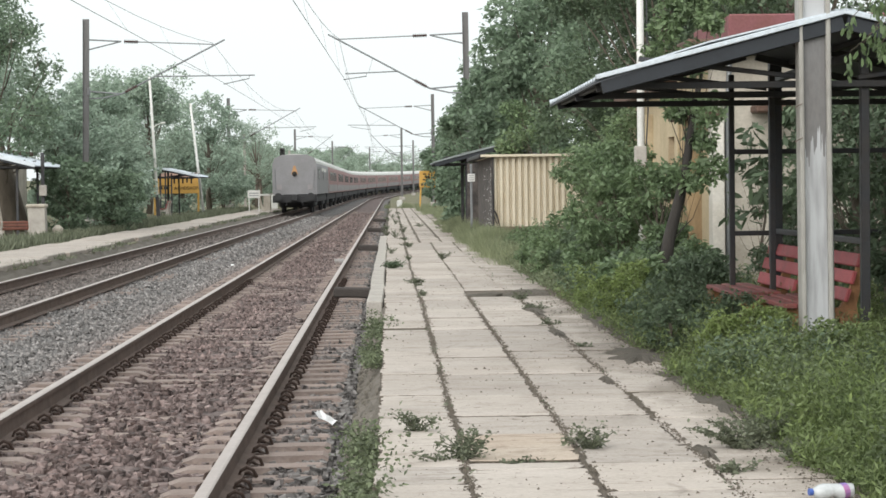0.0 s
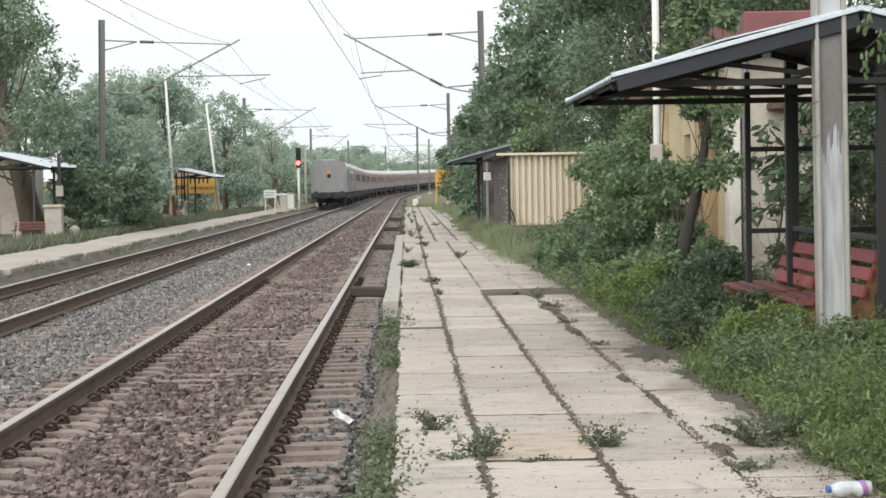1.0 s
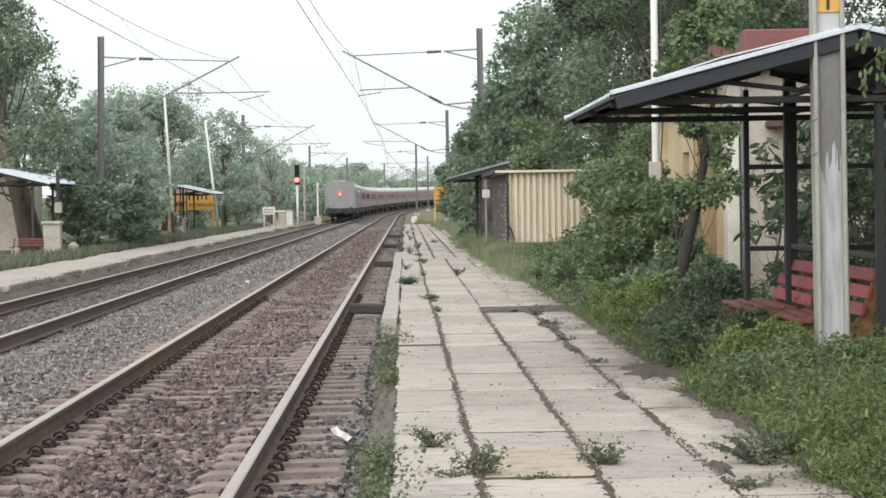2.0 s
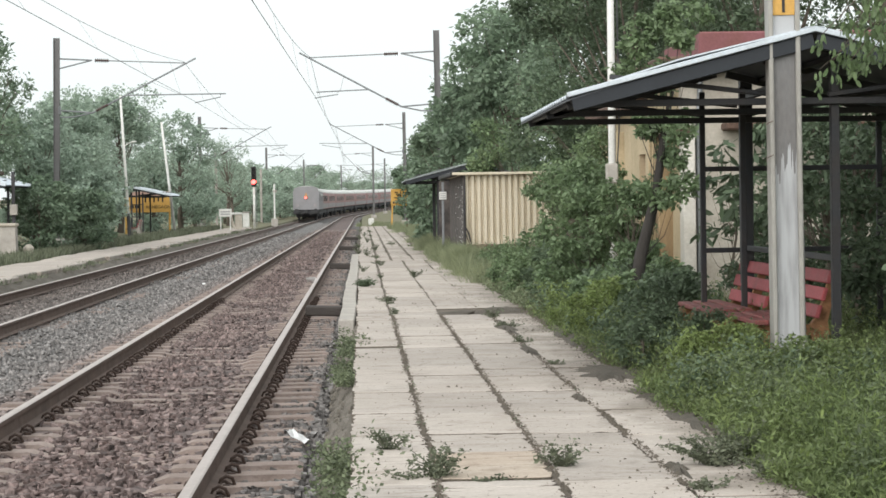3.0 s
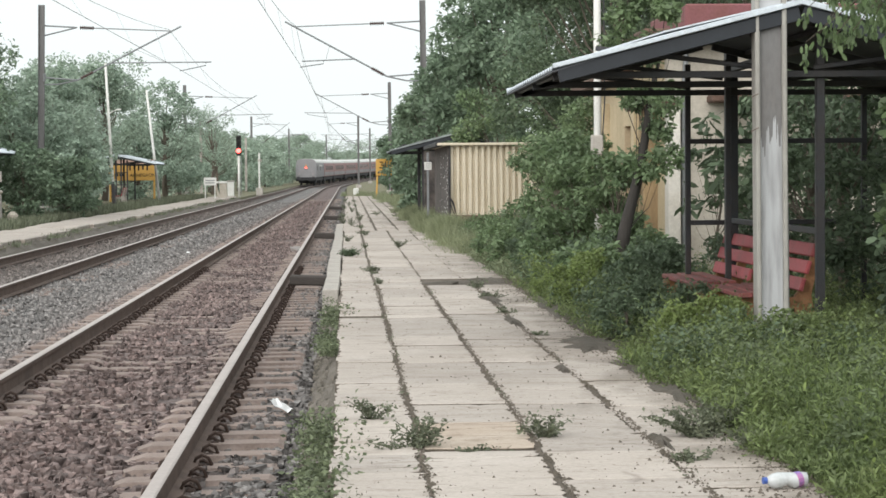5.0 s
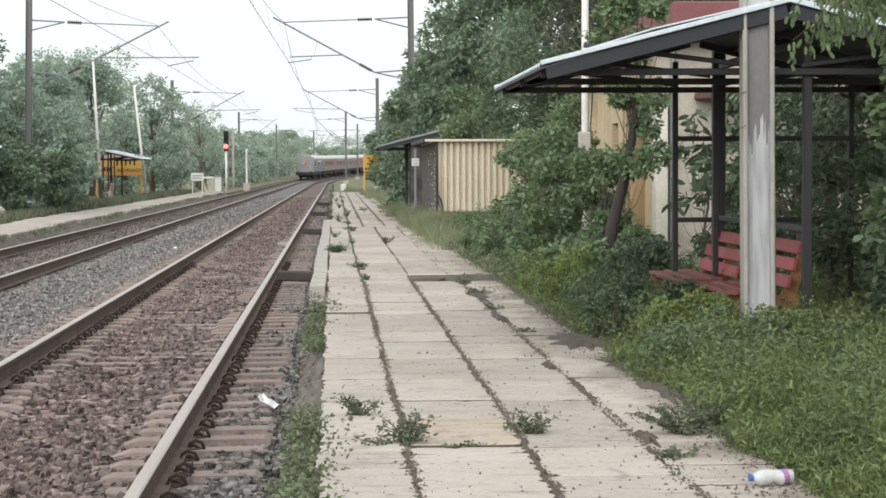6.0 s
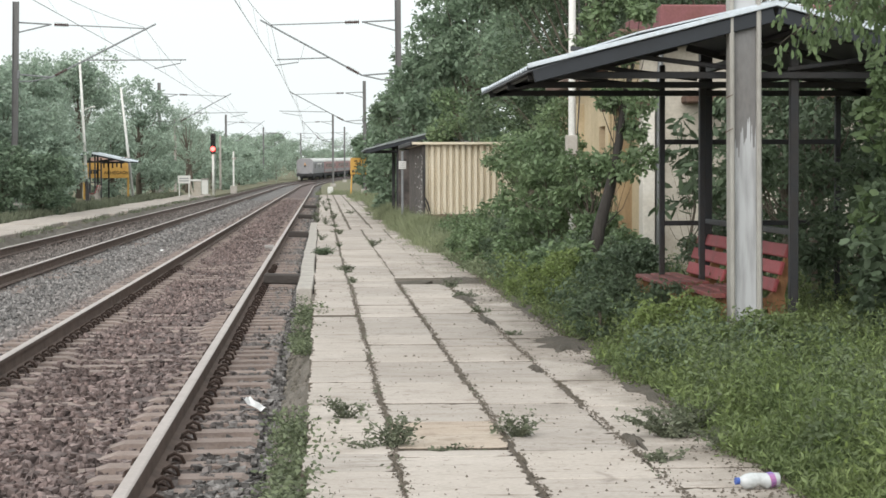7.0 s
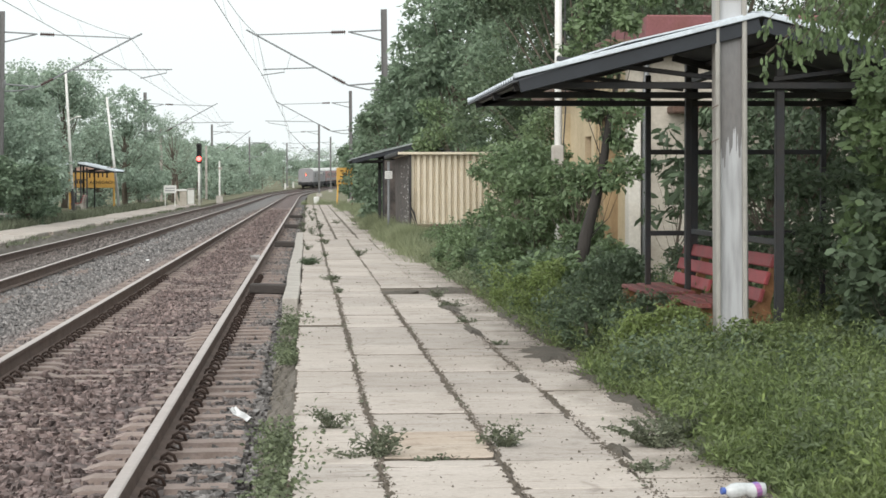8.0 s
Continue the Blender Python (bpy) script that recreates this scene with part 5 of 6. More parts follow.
row_of_trees([(2.5, 33.0, 0.42, 0.4, 1500), (2.5, 38.0, 0.5, 0.45, 1600), (2.85, 36.0, 0.55, 0.5, 1700), (2.75, 41.5, 0.5, 0.5, 1500), (2.3, 30.0, 0.42, 0.35, 1300), (2.2, 31.8, 0.48, 0.34, 1400), (2.35, 35.0, 0.45, 0.36, 1300), (2.35, 28.2, 0.4, 0.34, 1300)], "low pale green weed bush beside the paving", "low weed bushes",
             leaf=0.06, mat=M_LEAF_B, seed=120, low=0.08, clumps=20, trunk=0.015, airy=0.15, category="shrub")
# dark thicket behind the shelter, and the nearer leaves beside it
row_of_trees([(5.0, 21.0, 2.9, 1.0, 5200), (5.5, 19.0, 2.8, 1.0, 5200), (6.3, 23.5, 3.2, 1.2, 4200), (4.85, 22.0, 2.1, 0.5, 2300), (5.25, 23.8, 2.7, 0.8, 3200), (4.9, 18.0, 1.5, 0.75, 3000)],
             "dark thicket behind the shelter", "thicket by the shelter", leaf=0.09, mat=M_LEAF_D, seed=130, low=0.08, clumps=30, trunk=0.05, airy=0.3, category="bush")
# Saplings in shade: the dark is painted into the leaves.
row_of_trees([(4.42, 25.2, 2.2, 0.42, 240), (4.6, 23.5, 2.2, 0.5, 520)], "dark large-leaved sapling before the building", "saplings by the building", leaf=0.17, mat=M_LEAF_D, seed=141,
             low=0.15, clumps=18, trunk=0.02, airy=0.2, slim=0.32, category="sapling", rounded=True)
row_of_trees([(4.4, 14.6, 2.15, 0.6, 3400), (4.4, 13.2, 1.8, 0.45, 1700)], "bright broad-leaved shrub beside the shelter", "near shrubs",
             leaf=0.088, mat=M_LEAF_P, seed=150, low=0.35, clumps=24, trunk=0.03, airy=0.3, slim=0.5, category="shrub", rounded=True)
# Darker leaf colour imitates the shade below the bright shrub's upper leaves.
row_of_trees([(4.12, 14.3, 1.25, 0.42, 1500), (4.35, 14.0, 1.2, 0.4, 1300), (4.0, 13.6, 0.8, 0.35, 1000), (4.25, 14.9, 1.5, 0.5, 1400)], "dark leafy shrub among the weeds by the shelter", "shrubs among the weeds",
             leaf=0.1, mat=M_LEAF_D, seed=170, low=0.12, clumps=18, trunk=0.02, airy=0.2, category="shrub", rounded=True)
row_of_trees([(2.35, 24.8, 0.36, 0.34, 1500), (2.5, 26.4, 0.4, 0.36, 1500), (2.3, 22.6, 0.3, 0.3, 1200), (2.28, 20.9, 0.42, 0.3, 1500), (2.5, 21.8, 0.45, 0.34, 1500)], "yellow-green weed mound beside the paving", "weed mounds", leaf=0.045, mat=M_SPRIG, seed=190,
             low=0.05, clumps=22, trunk=0.012, airy=0.1, category="shrub")
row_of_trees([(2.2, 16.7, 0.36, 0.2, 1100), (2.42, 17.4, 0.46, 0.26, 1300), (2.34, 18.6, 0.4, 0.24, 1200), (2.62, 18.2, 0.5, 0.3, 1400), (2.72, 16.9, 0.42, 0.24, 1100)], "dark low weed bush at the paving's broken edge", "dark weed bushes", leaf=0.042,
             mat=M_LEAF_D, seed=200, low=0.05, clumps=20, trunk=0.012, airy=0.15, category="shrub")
row_of_trees([(2.36, 14.8, 0.4, 0.26, 1500), (2.62, 15.1, 0.42, 0.28, 1500), (2.5, 14.2, 0.32, 0.24, 1200), (2.85, 15.6, 0.32, 0.26, 1200)], "pale green weed bush standing out by the paving", "pale weed bushes", leaf=0.04,
             mat=M_SPRIG, seed=210, low=0.05, clumps=20, trunk=0.012, airy=0.15, category="shrub")
row_of_trees([(2.95, 13.9, 0.36, 0.3, 1900), (3.25, 14.1, 0.34, 0.28, 1500)], "leafy green weed bush at the mast's foot", "weed bushes", leaf=0.038, mat=M_HERB, seed=180, low=0.05, clumps=24, trunk=0.012, airy=0.1, category="shrub")


def hanging_branches():
    """A tree outside the view whose boughs droop into it."""
    rng = np.random.default_rng(21)
    t = thing("tree", "tree with drooping feathery bright green leaves", "tree", pose(4.1, 10.6, 0))
    wood, pts = Build(), []
    wood.tube([(0, 0, -0.2), (0.1, 0, 1.4), (-0.05, 0.1, 2.6), (-0.2, 0.1, 3.4)], [0.12, 0.1, 0.07, 0.03], 8)
    for k in range(72):
        a = Vector((-0.1, 0.1, 2.5 + 0.015 * k))
        b = Vector((rng.uniform(-1.62, -0.4), rng.uniform(-0.4, 0.9), rng.uniform(1.98, 2.36)))
        m = a.lerp(b, 0.55) + Vector((rng.normal(0, 0.05), 0, 0.2))
        wood.tube([a, a.lerp(m, 0.5) + Vector((0, 0, 0.08)), m, m.lerp(b, 0.5) + Vector((0, 0, 0.05)), b], [0.016, 0.011, 0.008, 0.005, 0.002], 5)
        for f in np.linspace(0.25, 1.0, 12):
            base = a.lerp(m, f * 1.6) if f < 0.6 else m.lerp(b, (f - 0.6) / 0.4)
            d = Vector((rng.normal(0, 0.5), rng.normal(0, 0.5), -1)).normalized()
            ln = rng.uniform(0.06, 0.17)
            for g in np.linspace(0.0, 1, 6):
                pts.append(base + d * ln * g)
    part("trunk", wood, M_BARK, t, smooth=True)
    c = np.repeat(np.array(pts), 3, 0) + rng.normal(0, 0.014, (len(pts) * 3, 3))
    part("crown", quads_mesh("crown", round_leaves(rng, c, 0.048, droop=1.2, slim=0.4, spread=0.35), 6), M_LEAF_P, t)


hanging_branches()

# across the tracks; the M_LEAF_F rows carry the haze in their colour
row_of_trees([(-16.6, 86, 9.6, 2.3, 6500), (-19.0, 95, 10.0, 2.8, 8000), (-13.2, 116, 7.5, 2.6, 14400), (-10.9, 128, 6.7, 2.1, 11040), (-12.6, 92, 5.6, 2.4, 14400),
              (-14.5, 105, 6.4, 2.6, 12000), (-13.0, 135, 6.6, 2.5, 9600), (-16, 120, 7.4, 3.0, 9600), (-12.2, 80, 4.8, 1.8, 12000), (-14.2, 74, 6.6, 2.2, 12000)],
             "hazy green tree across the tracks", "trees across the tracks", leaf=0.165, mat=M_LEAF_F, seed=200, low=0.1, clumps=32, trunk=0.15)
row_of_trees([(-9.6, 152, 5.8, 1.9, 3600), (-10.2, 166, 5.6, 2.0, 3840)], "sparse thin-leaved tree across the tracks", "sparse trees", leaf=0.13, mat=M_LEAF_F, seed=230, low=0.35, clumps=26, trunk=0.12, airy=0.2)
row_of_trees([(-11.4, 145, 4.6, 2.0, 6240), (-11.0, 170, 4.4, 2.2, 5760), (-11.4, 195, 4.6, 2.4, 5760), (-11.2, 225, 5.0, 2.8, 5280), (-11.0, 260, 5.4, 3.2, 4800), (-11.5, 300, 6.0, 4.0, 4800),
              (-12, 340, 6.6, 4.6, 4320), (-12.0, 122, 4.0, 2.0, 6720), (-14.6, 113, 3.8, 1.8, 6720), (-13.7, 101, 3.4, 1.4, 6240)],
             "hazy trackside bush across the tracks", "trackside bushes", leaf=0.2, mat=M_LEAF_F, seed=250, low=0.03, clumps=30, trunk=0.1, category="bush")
tree("tree", "old tree with thick leaning brown trunk behind the shelter", -11.75, 67.3, 8.0, 2.4, low=0.32, leaves=14000, leaf=0.14, mat=M_LEAF, seed=281, clumps=36, lean=(-1.7, 0.6), trunk=0.33, wobble=0.03, limb=0.15)
row_of_trees([(-10.05, 66.5, 2.3, 0.95, 7680), (-9.2, 70.5, 1.9, 0.8, 6000), (-11.1, 72.0, 2.4, 0.9, 5500), (-9.4, 74.0, 1.8, 0.8, 5280)],
             "dark bush beside the shelter across the tracks", "dark bushes across the tracks", leaf=0.12, mat=M_LEAF, seed=290, low=0.04, clumps=26, trunk=0.05, category="bush")
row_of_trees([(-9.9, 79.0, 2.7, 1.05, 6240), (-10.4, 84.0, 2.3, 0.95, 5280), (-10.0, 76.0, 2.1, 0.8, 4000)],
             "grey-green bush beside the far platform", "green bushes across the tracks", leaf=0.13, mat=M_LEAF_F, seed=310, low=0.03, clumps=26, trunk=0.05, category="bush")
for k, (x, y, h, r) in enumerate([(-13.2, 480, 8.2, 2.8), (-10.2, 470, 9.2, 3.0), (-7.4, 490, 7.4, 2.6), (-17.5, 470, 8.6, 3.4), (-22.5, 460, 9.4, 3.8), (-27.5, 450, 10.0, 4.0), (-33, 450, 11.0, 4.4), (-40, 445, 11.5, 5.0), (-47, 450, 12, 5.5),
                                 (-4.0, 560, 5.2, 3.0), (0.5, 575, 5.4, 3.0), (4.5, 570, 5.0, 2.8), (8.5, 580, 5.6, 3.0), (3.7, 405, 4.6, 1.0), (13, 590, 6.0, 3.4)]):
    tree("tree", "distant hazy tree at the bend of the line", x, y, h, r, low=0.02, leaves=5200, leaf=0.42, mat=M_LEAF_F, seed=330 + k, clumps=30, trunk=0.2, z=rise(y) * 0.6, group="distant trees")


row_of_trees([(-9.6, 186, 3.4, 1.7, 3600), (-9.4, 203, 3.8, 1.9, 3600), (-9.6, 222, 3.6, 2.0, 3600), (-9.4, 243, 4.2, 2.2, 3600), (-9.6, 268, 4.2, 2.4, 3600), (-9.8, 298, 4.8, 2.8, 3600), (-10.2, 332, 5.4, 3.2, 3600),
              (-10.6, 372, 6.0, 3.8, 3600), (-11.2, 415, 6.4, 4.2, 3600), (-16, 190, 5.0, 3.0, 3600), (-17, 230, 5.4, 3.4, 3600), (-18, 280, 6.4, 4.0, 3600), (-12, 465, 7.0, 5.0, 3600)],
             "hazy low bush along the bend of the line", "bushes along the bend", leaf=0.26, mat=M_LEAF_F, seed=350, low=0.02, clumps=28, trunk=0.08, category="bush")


def herb_points(rng, n, y0, y1, xlo, xhi, h0, h1, leaves):
    y = rng.uniform(y0, y1, n)
    lo, hi = xlo(y), xhi(y)
    x = lo + (hi - lo) * rng.random(n)
    edge = np.clip((x - lo) / 0.3, 0.5, 1)
    patch = np.array([0.7 + 0.5 * noise.noise((a * 0.9, b * 0.6, 7)) + 0.55 * noise.noise((a * 3.6, b * 2.6, 3)) for a, b in zip(x, y)])
    patch = np.clip(patch + 0.35 * (rng.random(n) - 0.5), 0.1, 1.6)
    h = rng.uniform(h0, h1, n) * edge * patch
    f = rng.random((n, leaves)) ** 0.6
    tilt = rng.normal(0, 0.22, (n, 2))
    z = h[:, None] * f
    px = x[:, None] + tilt[:, :1] * z + rng.normal(0, 0.035, (n, leaves))
    py = y[:, None] + tilt[:, 1:] * z + rng.normal(0, 0.035, (n, leaves))
    return np.stack([px, py, z - 0.03], 2).reshape(-1, 3)


def blades(rng, x, y, z, h, w):
    """Narrow upright blades."""
    n = len(x)
    a = rng.uniform(0, 2 * np.pi, n)
    s = np.stack([np.cos(a), np.sin(a), np.zeros(n)], 1) * w
    tip = np.stack([rng.normal(0, 0.35, n), rng.normal(0, 0.35, n), np.ones(n)], 1) * h[:, None]
    p = np.stack([x, y, z], 1)
    return np.stack([p - s, p + s, p + tip * 0.6 + s * 0.7 + np.array((0, 0, 0.0)), p + tip], 1)


M_WEED = material("dull_weed_leaf", (0.15, 0.165, 0.112), 0.7, scale=0.8, fine=5, vary=0.6, tint=(0.10, 0.12, 0.07), bump=0, island=0.4, through=0.3)
M_WEEDS = material("mixed_green_weed_leaf", (0.13, 0.165, 0.085), 0.7, scale=1.2, fine=6, vary=0.7, tint=(0.085, 0.115, 0.055), bump=0, island=0.45, through=0.3)


M_EDGEWEED = material("mixed_dusty_weed_leaf", (0.155, 0.185, 0.105), 0.65, scale=2.5, fine=8, vary=0.8, tint=(0.085, 0.105, 0.06), bump=0, island=0.45, through=0.3)
M_SOFTWEED = material("soft_grey_green_weed", (0.215, 0.245, 0.145), 0.7, scale=0.7, fine=5, vary=0.75, tint=(0.115, 0.15, 0.085), bump=0, island=0.4, through=0.35)
M_PALEGRASS = material("pale_soft_grass", (0.25, 0.275, 0.17), 0.8, scale=0.8, fine=5, vary=0.6, tint=(0.22, 0.25, 0.13), bump=0, island=0.3, through=0.35)


def undergrowth():
    rng = np.random.default_rng(77)
    lo = lambda y: np.where(y < 40, 1.95 + 0.05 * np.sin(y * 1.7) + 0.03 * np.sin(y * 5.1), np.maximum(1.74, 2.0 - (y - 40) * 0.026) + 0.06 * np.sin(y))
    hi = lambda y: 0.285 * y + 0.6
    near = np.concatenate([herb_points(rng, 5400, 7.4, 15.3, lo, hi, 0.16, 0.5, 26), herb_points(rng, 1400, 1.5, 7.4, lo, hi, 0.18, 0.5, 18), herb_points(rng, 3400, 15, 26, lo, lambda y: 0.2 * y + 1.5, 0.2, 0.5, 18)])
    solid("weeds", quads_mesh("weeds", leaf_quads(rng, near, 0.04, droop=-0.5, slim=0.27)), M_HERB, "dense bright green weeds beside the paving", "weeds", kind="stuff")
    # rounded plants that stand out of the low weeds
    for mat, n, size, label in ((M_WEEDS, 130, 0.034, "bushy weeds standing out of the low growth"), (M_LEAF_D, 70, 0.042, "dark bushy weeds by the bench and along the paving")):
        pts = []
        for _ in range(n):
            dark = mat is M_LEAF_D
            y = rng.uniform(9.0, 15.5) if not dark else rng.uniform(12.5, 27.0)
            x = lo(np.array([y]))[0] + 0.2 + rng.random() ** 1.5 * ((0.2 * y + 0.4) if not dark else 1.1)
            h = rng.uniform(0.2, 0.42)
            k = int(rng.integers(120, 240))
            p = ball_points(rng, k, (x, y, h * 0.45), (h * 0.55, h * 0.55, h * 0.6), 0.6)
            pts.append(p[p[:, 2] > 0.02])
        solid("weeds", quads_mesh("weeds", leaf_quads(rng, np.concatenate(pts), size, droop=-0.1, slim=0.5)), mat, label, "weeds", kind="stuff")
    pick = near[(near[:, 1] < 16) & (near[:, 2] > 0.12)]
    pick = pick[rng.random(len(pick)) < 0.12]
    solid("weeds", quads_mesh("weeds", round_leaves(rng, pick, 0.036, droop=-0.5, slim=0.34), 6), M_SPRIG, "yellow-green sprigs standing out of the weeds", "weeds", kind="stuff")
    tops = pick[rng.random(len(pick)) < 0.12]
    solid("weed_stalks", quads_mesh("weed_stalks", blades(rng, tops[:, 0], tops[:, 1], tops[:, 2], rng.uniform(0.04, 0.11, len(tops)), 0.003)), M_SPRIG, "thin pale stalks above the weeds", "weeds", kind="stuff")
    far = herb_points(rng, 5600, 26, 60, lo, lambda y: 0.05 * y + 2.2, 0.14, 0.5, 12)
    solid("weeds", quads_mesh("weeds", leaf_quads(rng, far, 0.055, droop=-0.2, slim=0.4)), M_SOFTWEED, "green weeds along the paving further off", "weeds", kind="stuff")
    tall = herb_points(rng, 700, 13.6, 15.6, lambda y: 2.35 + 0 * y, lambda y: 4.2 + 0 * y, 0.15, 0.34, 22)
    tall = np.concatenate([tall, herb_points(rng, 900, 15.2, 19.6, lambda y: 2.45 + 0 * y, lambda y: 2.95 + 0 * y, 0.15, 0.34, 22)])
    solid("dry_weeds", quads_mesh("dry_weeds", leaf_quads(rng, tall, 0.04, droop=-0.3, slim=0.3)), M_DRYGRASS, "taller half-dry weeds before the bench", "weeds", kind="stuff")
    # strip at the platform's broken edge
    strip = herb_points(rng, 820, 3.0, 24, lambda y: -0.24 + 0 * y, lambda y: -0.02 + 0 * y, 0.1, 0.4, 24)
    strip = strip[(np.sin(strip[:, 1] * 1.9) + np.sin(strip[:, 1] * 0.7 + 1) > np.where(strip[:, 1] < 12.8, -0.7, 0.45))]
    strip[:, 2] -= 0.09
    solid("edge_weeds", quads_mesh("edge_weeds", leaf_quads(rng, strip, 0.033, droop=0.0, slim=0.48)), M_EDGEWEED, "green weeds along the platform's broken edge", "weeds", kind="stuff")
    x, y, h = [], [], []
    for cx, cy, sx, sy, n in ((2.2, 46, 0.16, 2.5, 26), (2.15, 48.5, 0.14, 1.2, 40), (2.2, 53, 0.12, 1.6, 30), (2.35, 56, 0.26, 4, 34), (2.4, 70, 0.3, 8, 44), (2.4, 92, 0.35, 10, 40), (2.3, 118, 0.5, 9, 34), (2.15, 41, 0.15, 2, 14), (2.3, 36, 0.2, 2.5, 22), (2.9, 44, 0.4, 2, 24), (0.9, 134, 0.6, 3, 16)):
        for _ in range(n):
            k, r, tall = int(rng.integers(120, 260)), rng.uniform(0.16, 0.36), rng.uniform(0.16, 0.44)
            dx, dy = rng.normal(0, 0.6, k), rng.normal(0, 0.6, k)
            x.append(rng.normal(cx, sx) + dx * r)
            y.append(rng.normal(cy, sy) + dy * r * 1.5)
            h.append((0.05 + tall * np.exp(-0.7 * (dx ** 2 + dy ** 2))) * rng.uniform(0.75, 1.1, k))
    # full rounded tussocks at the cabin's corner and further on
    for cx, cy, r, tall in ((1.95, 43.6, 0.2, 0.55), (2.2, 44.4, 0.26, 0.6), (2.1, 46.2, 0.24, 0.5), (2.35, 47.3, 0.25, 0.45), (1.95, 52.0, 0.22, 0.5), (2.15, 56.0, 0.3, 0.55), (1.95, 61.0, 0.3, 0.5), (2.3, 66.0, 0.35, 0.5)):
        k = 1900
        dx, dy = rng.normal(0, 0.7, k), rng.normal(0, 0.7, k)
        x.append(cx + dx * r)
        y.append(cy + dy * r * 2)
        h.append((0.06 + tall * np.exp(-0.6 * (dx ** 2 + dy ** 2))) * rng.uniform(0.7, 1.05, k))
    x, y, h = np.concatenate(x), np.concatenate(y), np.concatenate(h)
    solid("tall_grass", quads_mesh("tall_grass", blades(rng, x, y, np.full(len(x), -0.06), h, 0.006)), M_PALEGRASS, "soft pale green tall grass beside the paving", "grass", kind="stuff")
    # across the tracks
    n = 16000
    y = rng.uniform(45, 135, n)
    x = -8.75 - np.abs(rng.normal(0, 0.8, n))
    solid("grass", quads_mesh("grass", blades(rng, x, y, np.full(n, -0.06), rng.uniform(0.1, 0.32, n), 0.02)), M_WEED, "rough grass behind the far platform", "grass", kind="stuff")
    n = 5200
    y = rng.uniform(22, 130, n)
    x = -6.96 + rng.normal(0, 0.13, n) + 0.1 * np.sin(y * 0.9)
    keep = np.sin(y * 0.5) + np.sin(y * 1.3) > 0.2
    solid("edge_grass", quads_mesh("edge_grass", blades(rng, x[keep], y[keep], np.full(keep.sum(), -0.1), rng.uniform(0.04, 0.14, keep.sum()), 0.012)), M_WEED, "tufts of grass on the far platform's edge", "grass", kind="stuff")


undergrowth()


def weed(x, y, h, r, n, label="small leafy weed growing from a paving joint", mat=None, leaf=0.029, seed=0):
    rng = np.random.default_rng(seed + int(y * 100))
    h *= 0.7 if y > 15 else 0.9
    t = thing("weed", label, "weed", pose(x, y, -0.03), "weeds in the paving joints")
    b, pts = Build(), []
    for _ in range(n):
        a, e = rng.uniform(0, 6.28), rng.uniform(0.15, 1.0)
        tip = Vector((math.cos(a) * r * e, math.sin(a) * r * e * 0.7, h * rng.uniform(0.45, 1.1)))
        mid = tip * 0.5 + Vector((0, 0, h * 0.15))
        b.tube([(0, 0, 0), mid, tip], [0.004, 0.003, 0.0015], 4, cap=False)
        for f in np.linspace(0.2, 1, 9):
            p = mid * f * 2 if f < 0.5 else mid.lerp(tip, (f - 0.5) * 2)
            pts += [p + Vector(rng.normal(0, 0.012, 3)) for _ in range(3)]
    tagged(part("stem", b, M_WEED, t), kind="stuff")
    tagged(part("foliage", quads_mesh("foliage", leaf_quads(rng, np.array([tuple(p) for p in pts]), leaf, droop=0.0, slim=0.5)), mat or M_WEED, t), kind="stuff")


for x, y, h, r, n in ((0.355, 10.25, 0.2, 0.2, 16), (0.30, 10.2, 0.09, 0.26, 9), (0.99, 10.55, 0.17, 0.22, 13), (0.12, 11.4, 0.16, 0.16, 11), (1.74, 10.5, 0.17, 0.34, 34), (1.92, 10.7, 0.2, 0.32, 30), (1.95, 10.0, 0.14, 0.28, 22), (1.55, 9.6, 0.08, 0.12, 7),
                      (0.6, 10.05, 0.04, 0.2, 7), (1.5, 20.0, 0.12, 0.14, 9), (1.52, 22.5, 0.14, 0.16, 10), (1.5, 24.5, 0.16, 0.18, 12), (1.54, 17.2, 0.08, 0.12, 7), (0.93, 38.6, 0.22, 0.2, 14), (0.36, 25.6, 0.12, 0.1, 8),
                      (0.37, 29.0, 0.12, 0.1, 8), (0.0, 42.0, 0.2, 0.16, 10), (0.37, 46.0, 0.2, 0.14, 10), (0.1, 55.0, 0.3, 0.2, 12), (0.37, 62.0, 0.25, 0.16, 10), (0.15, 75.0, 0.35, 0.22, 12), (0.05, 90.0, 0.35, 0.25, 12), (0.97, 70.0, 0.2, 0.2, 9), (-0.1, 58.0, 0.3, 0.2, 12), (-0.12, 66.0, 0.25, 0.2, 12), (-0.1, 82.0, 0.3, 0.25, 12), (-0.1, 105.0, 0.3, 0.3, 12)):
    weed(x, y, h, r, n)
rnd = random.Random(31)
for _ in range(18):
    y = 28 + 80 * rnd.random() ** 1.3
    weed(rnd.choice((0.33, 0.33, 0.92, 1.46)) + rnd.uniform(-0.04, 0.04), y, rnd.uniform(0.05, 0.15), rnd.uniform(0.08, 0.2), 9, leaf=0.026)
weed(0.03, 34.4, 0.2, 0.22, 60, "round dark cushion of weeds on the platform edge", M_LEAF_D, 0.03)


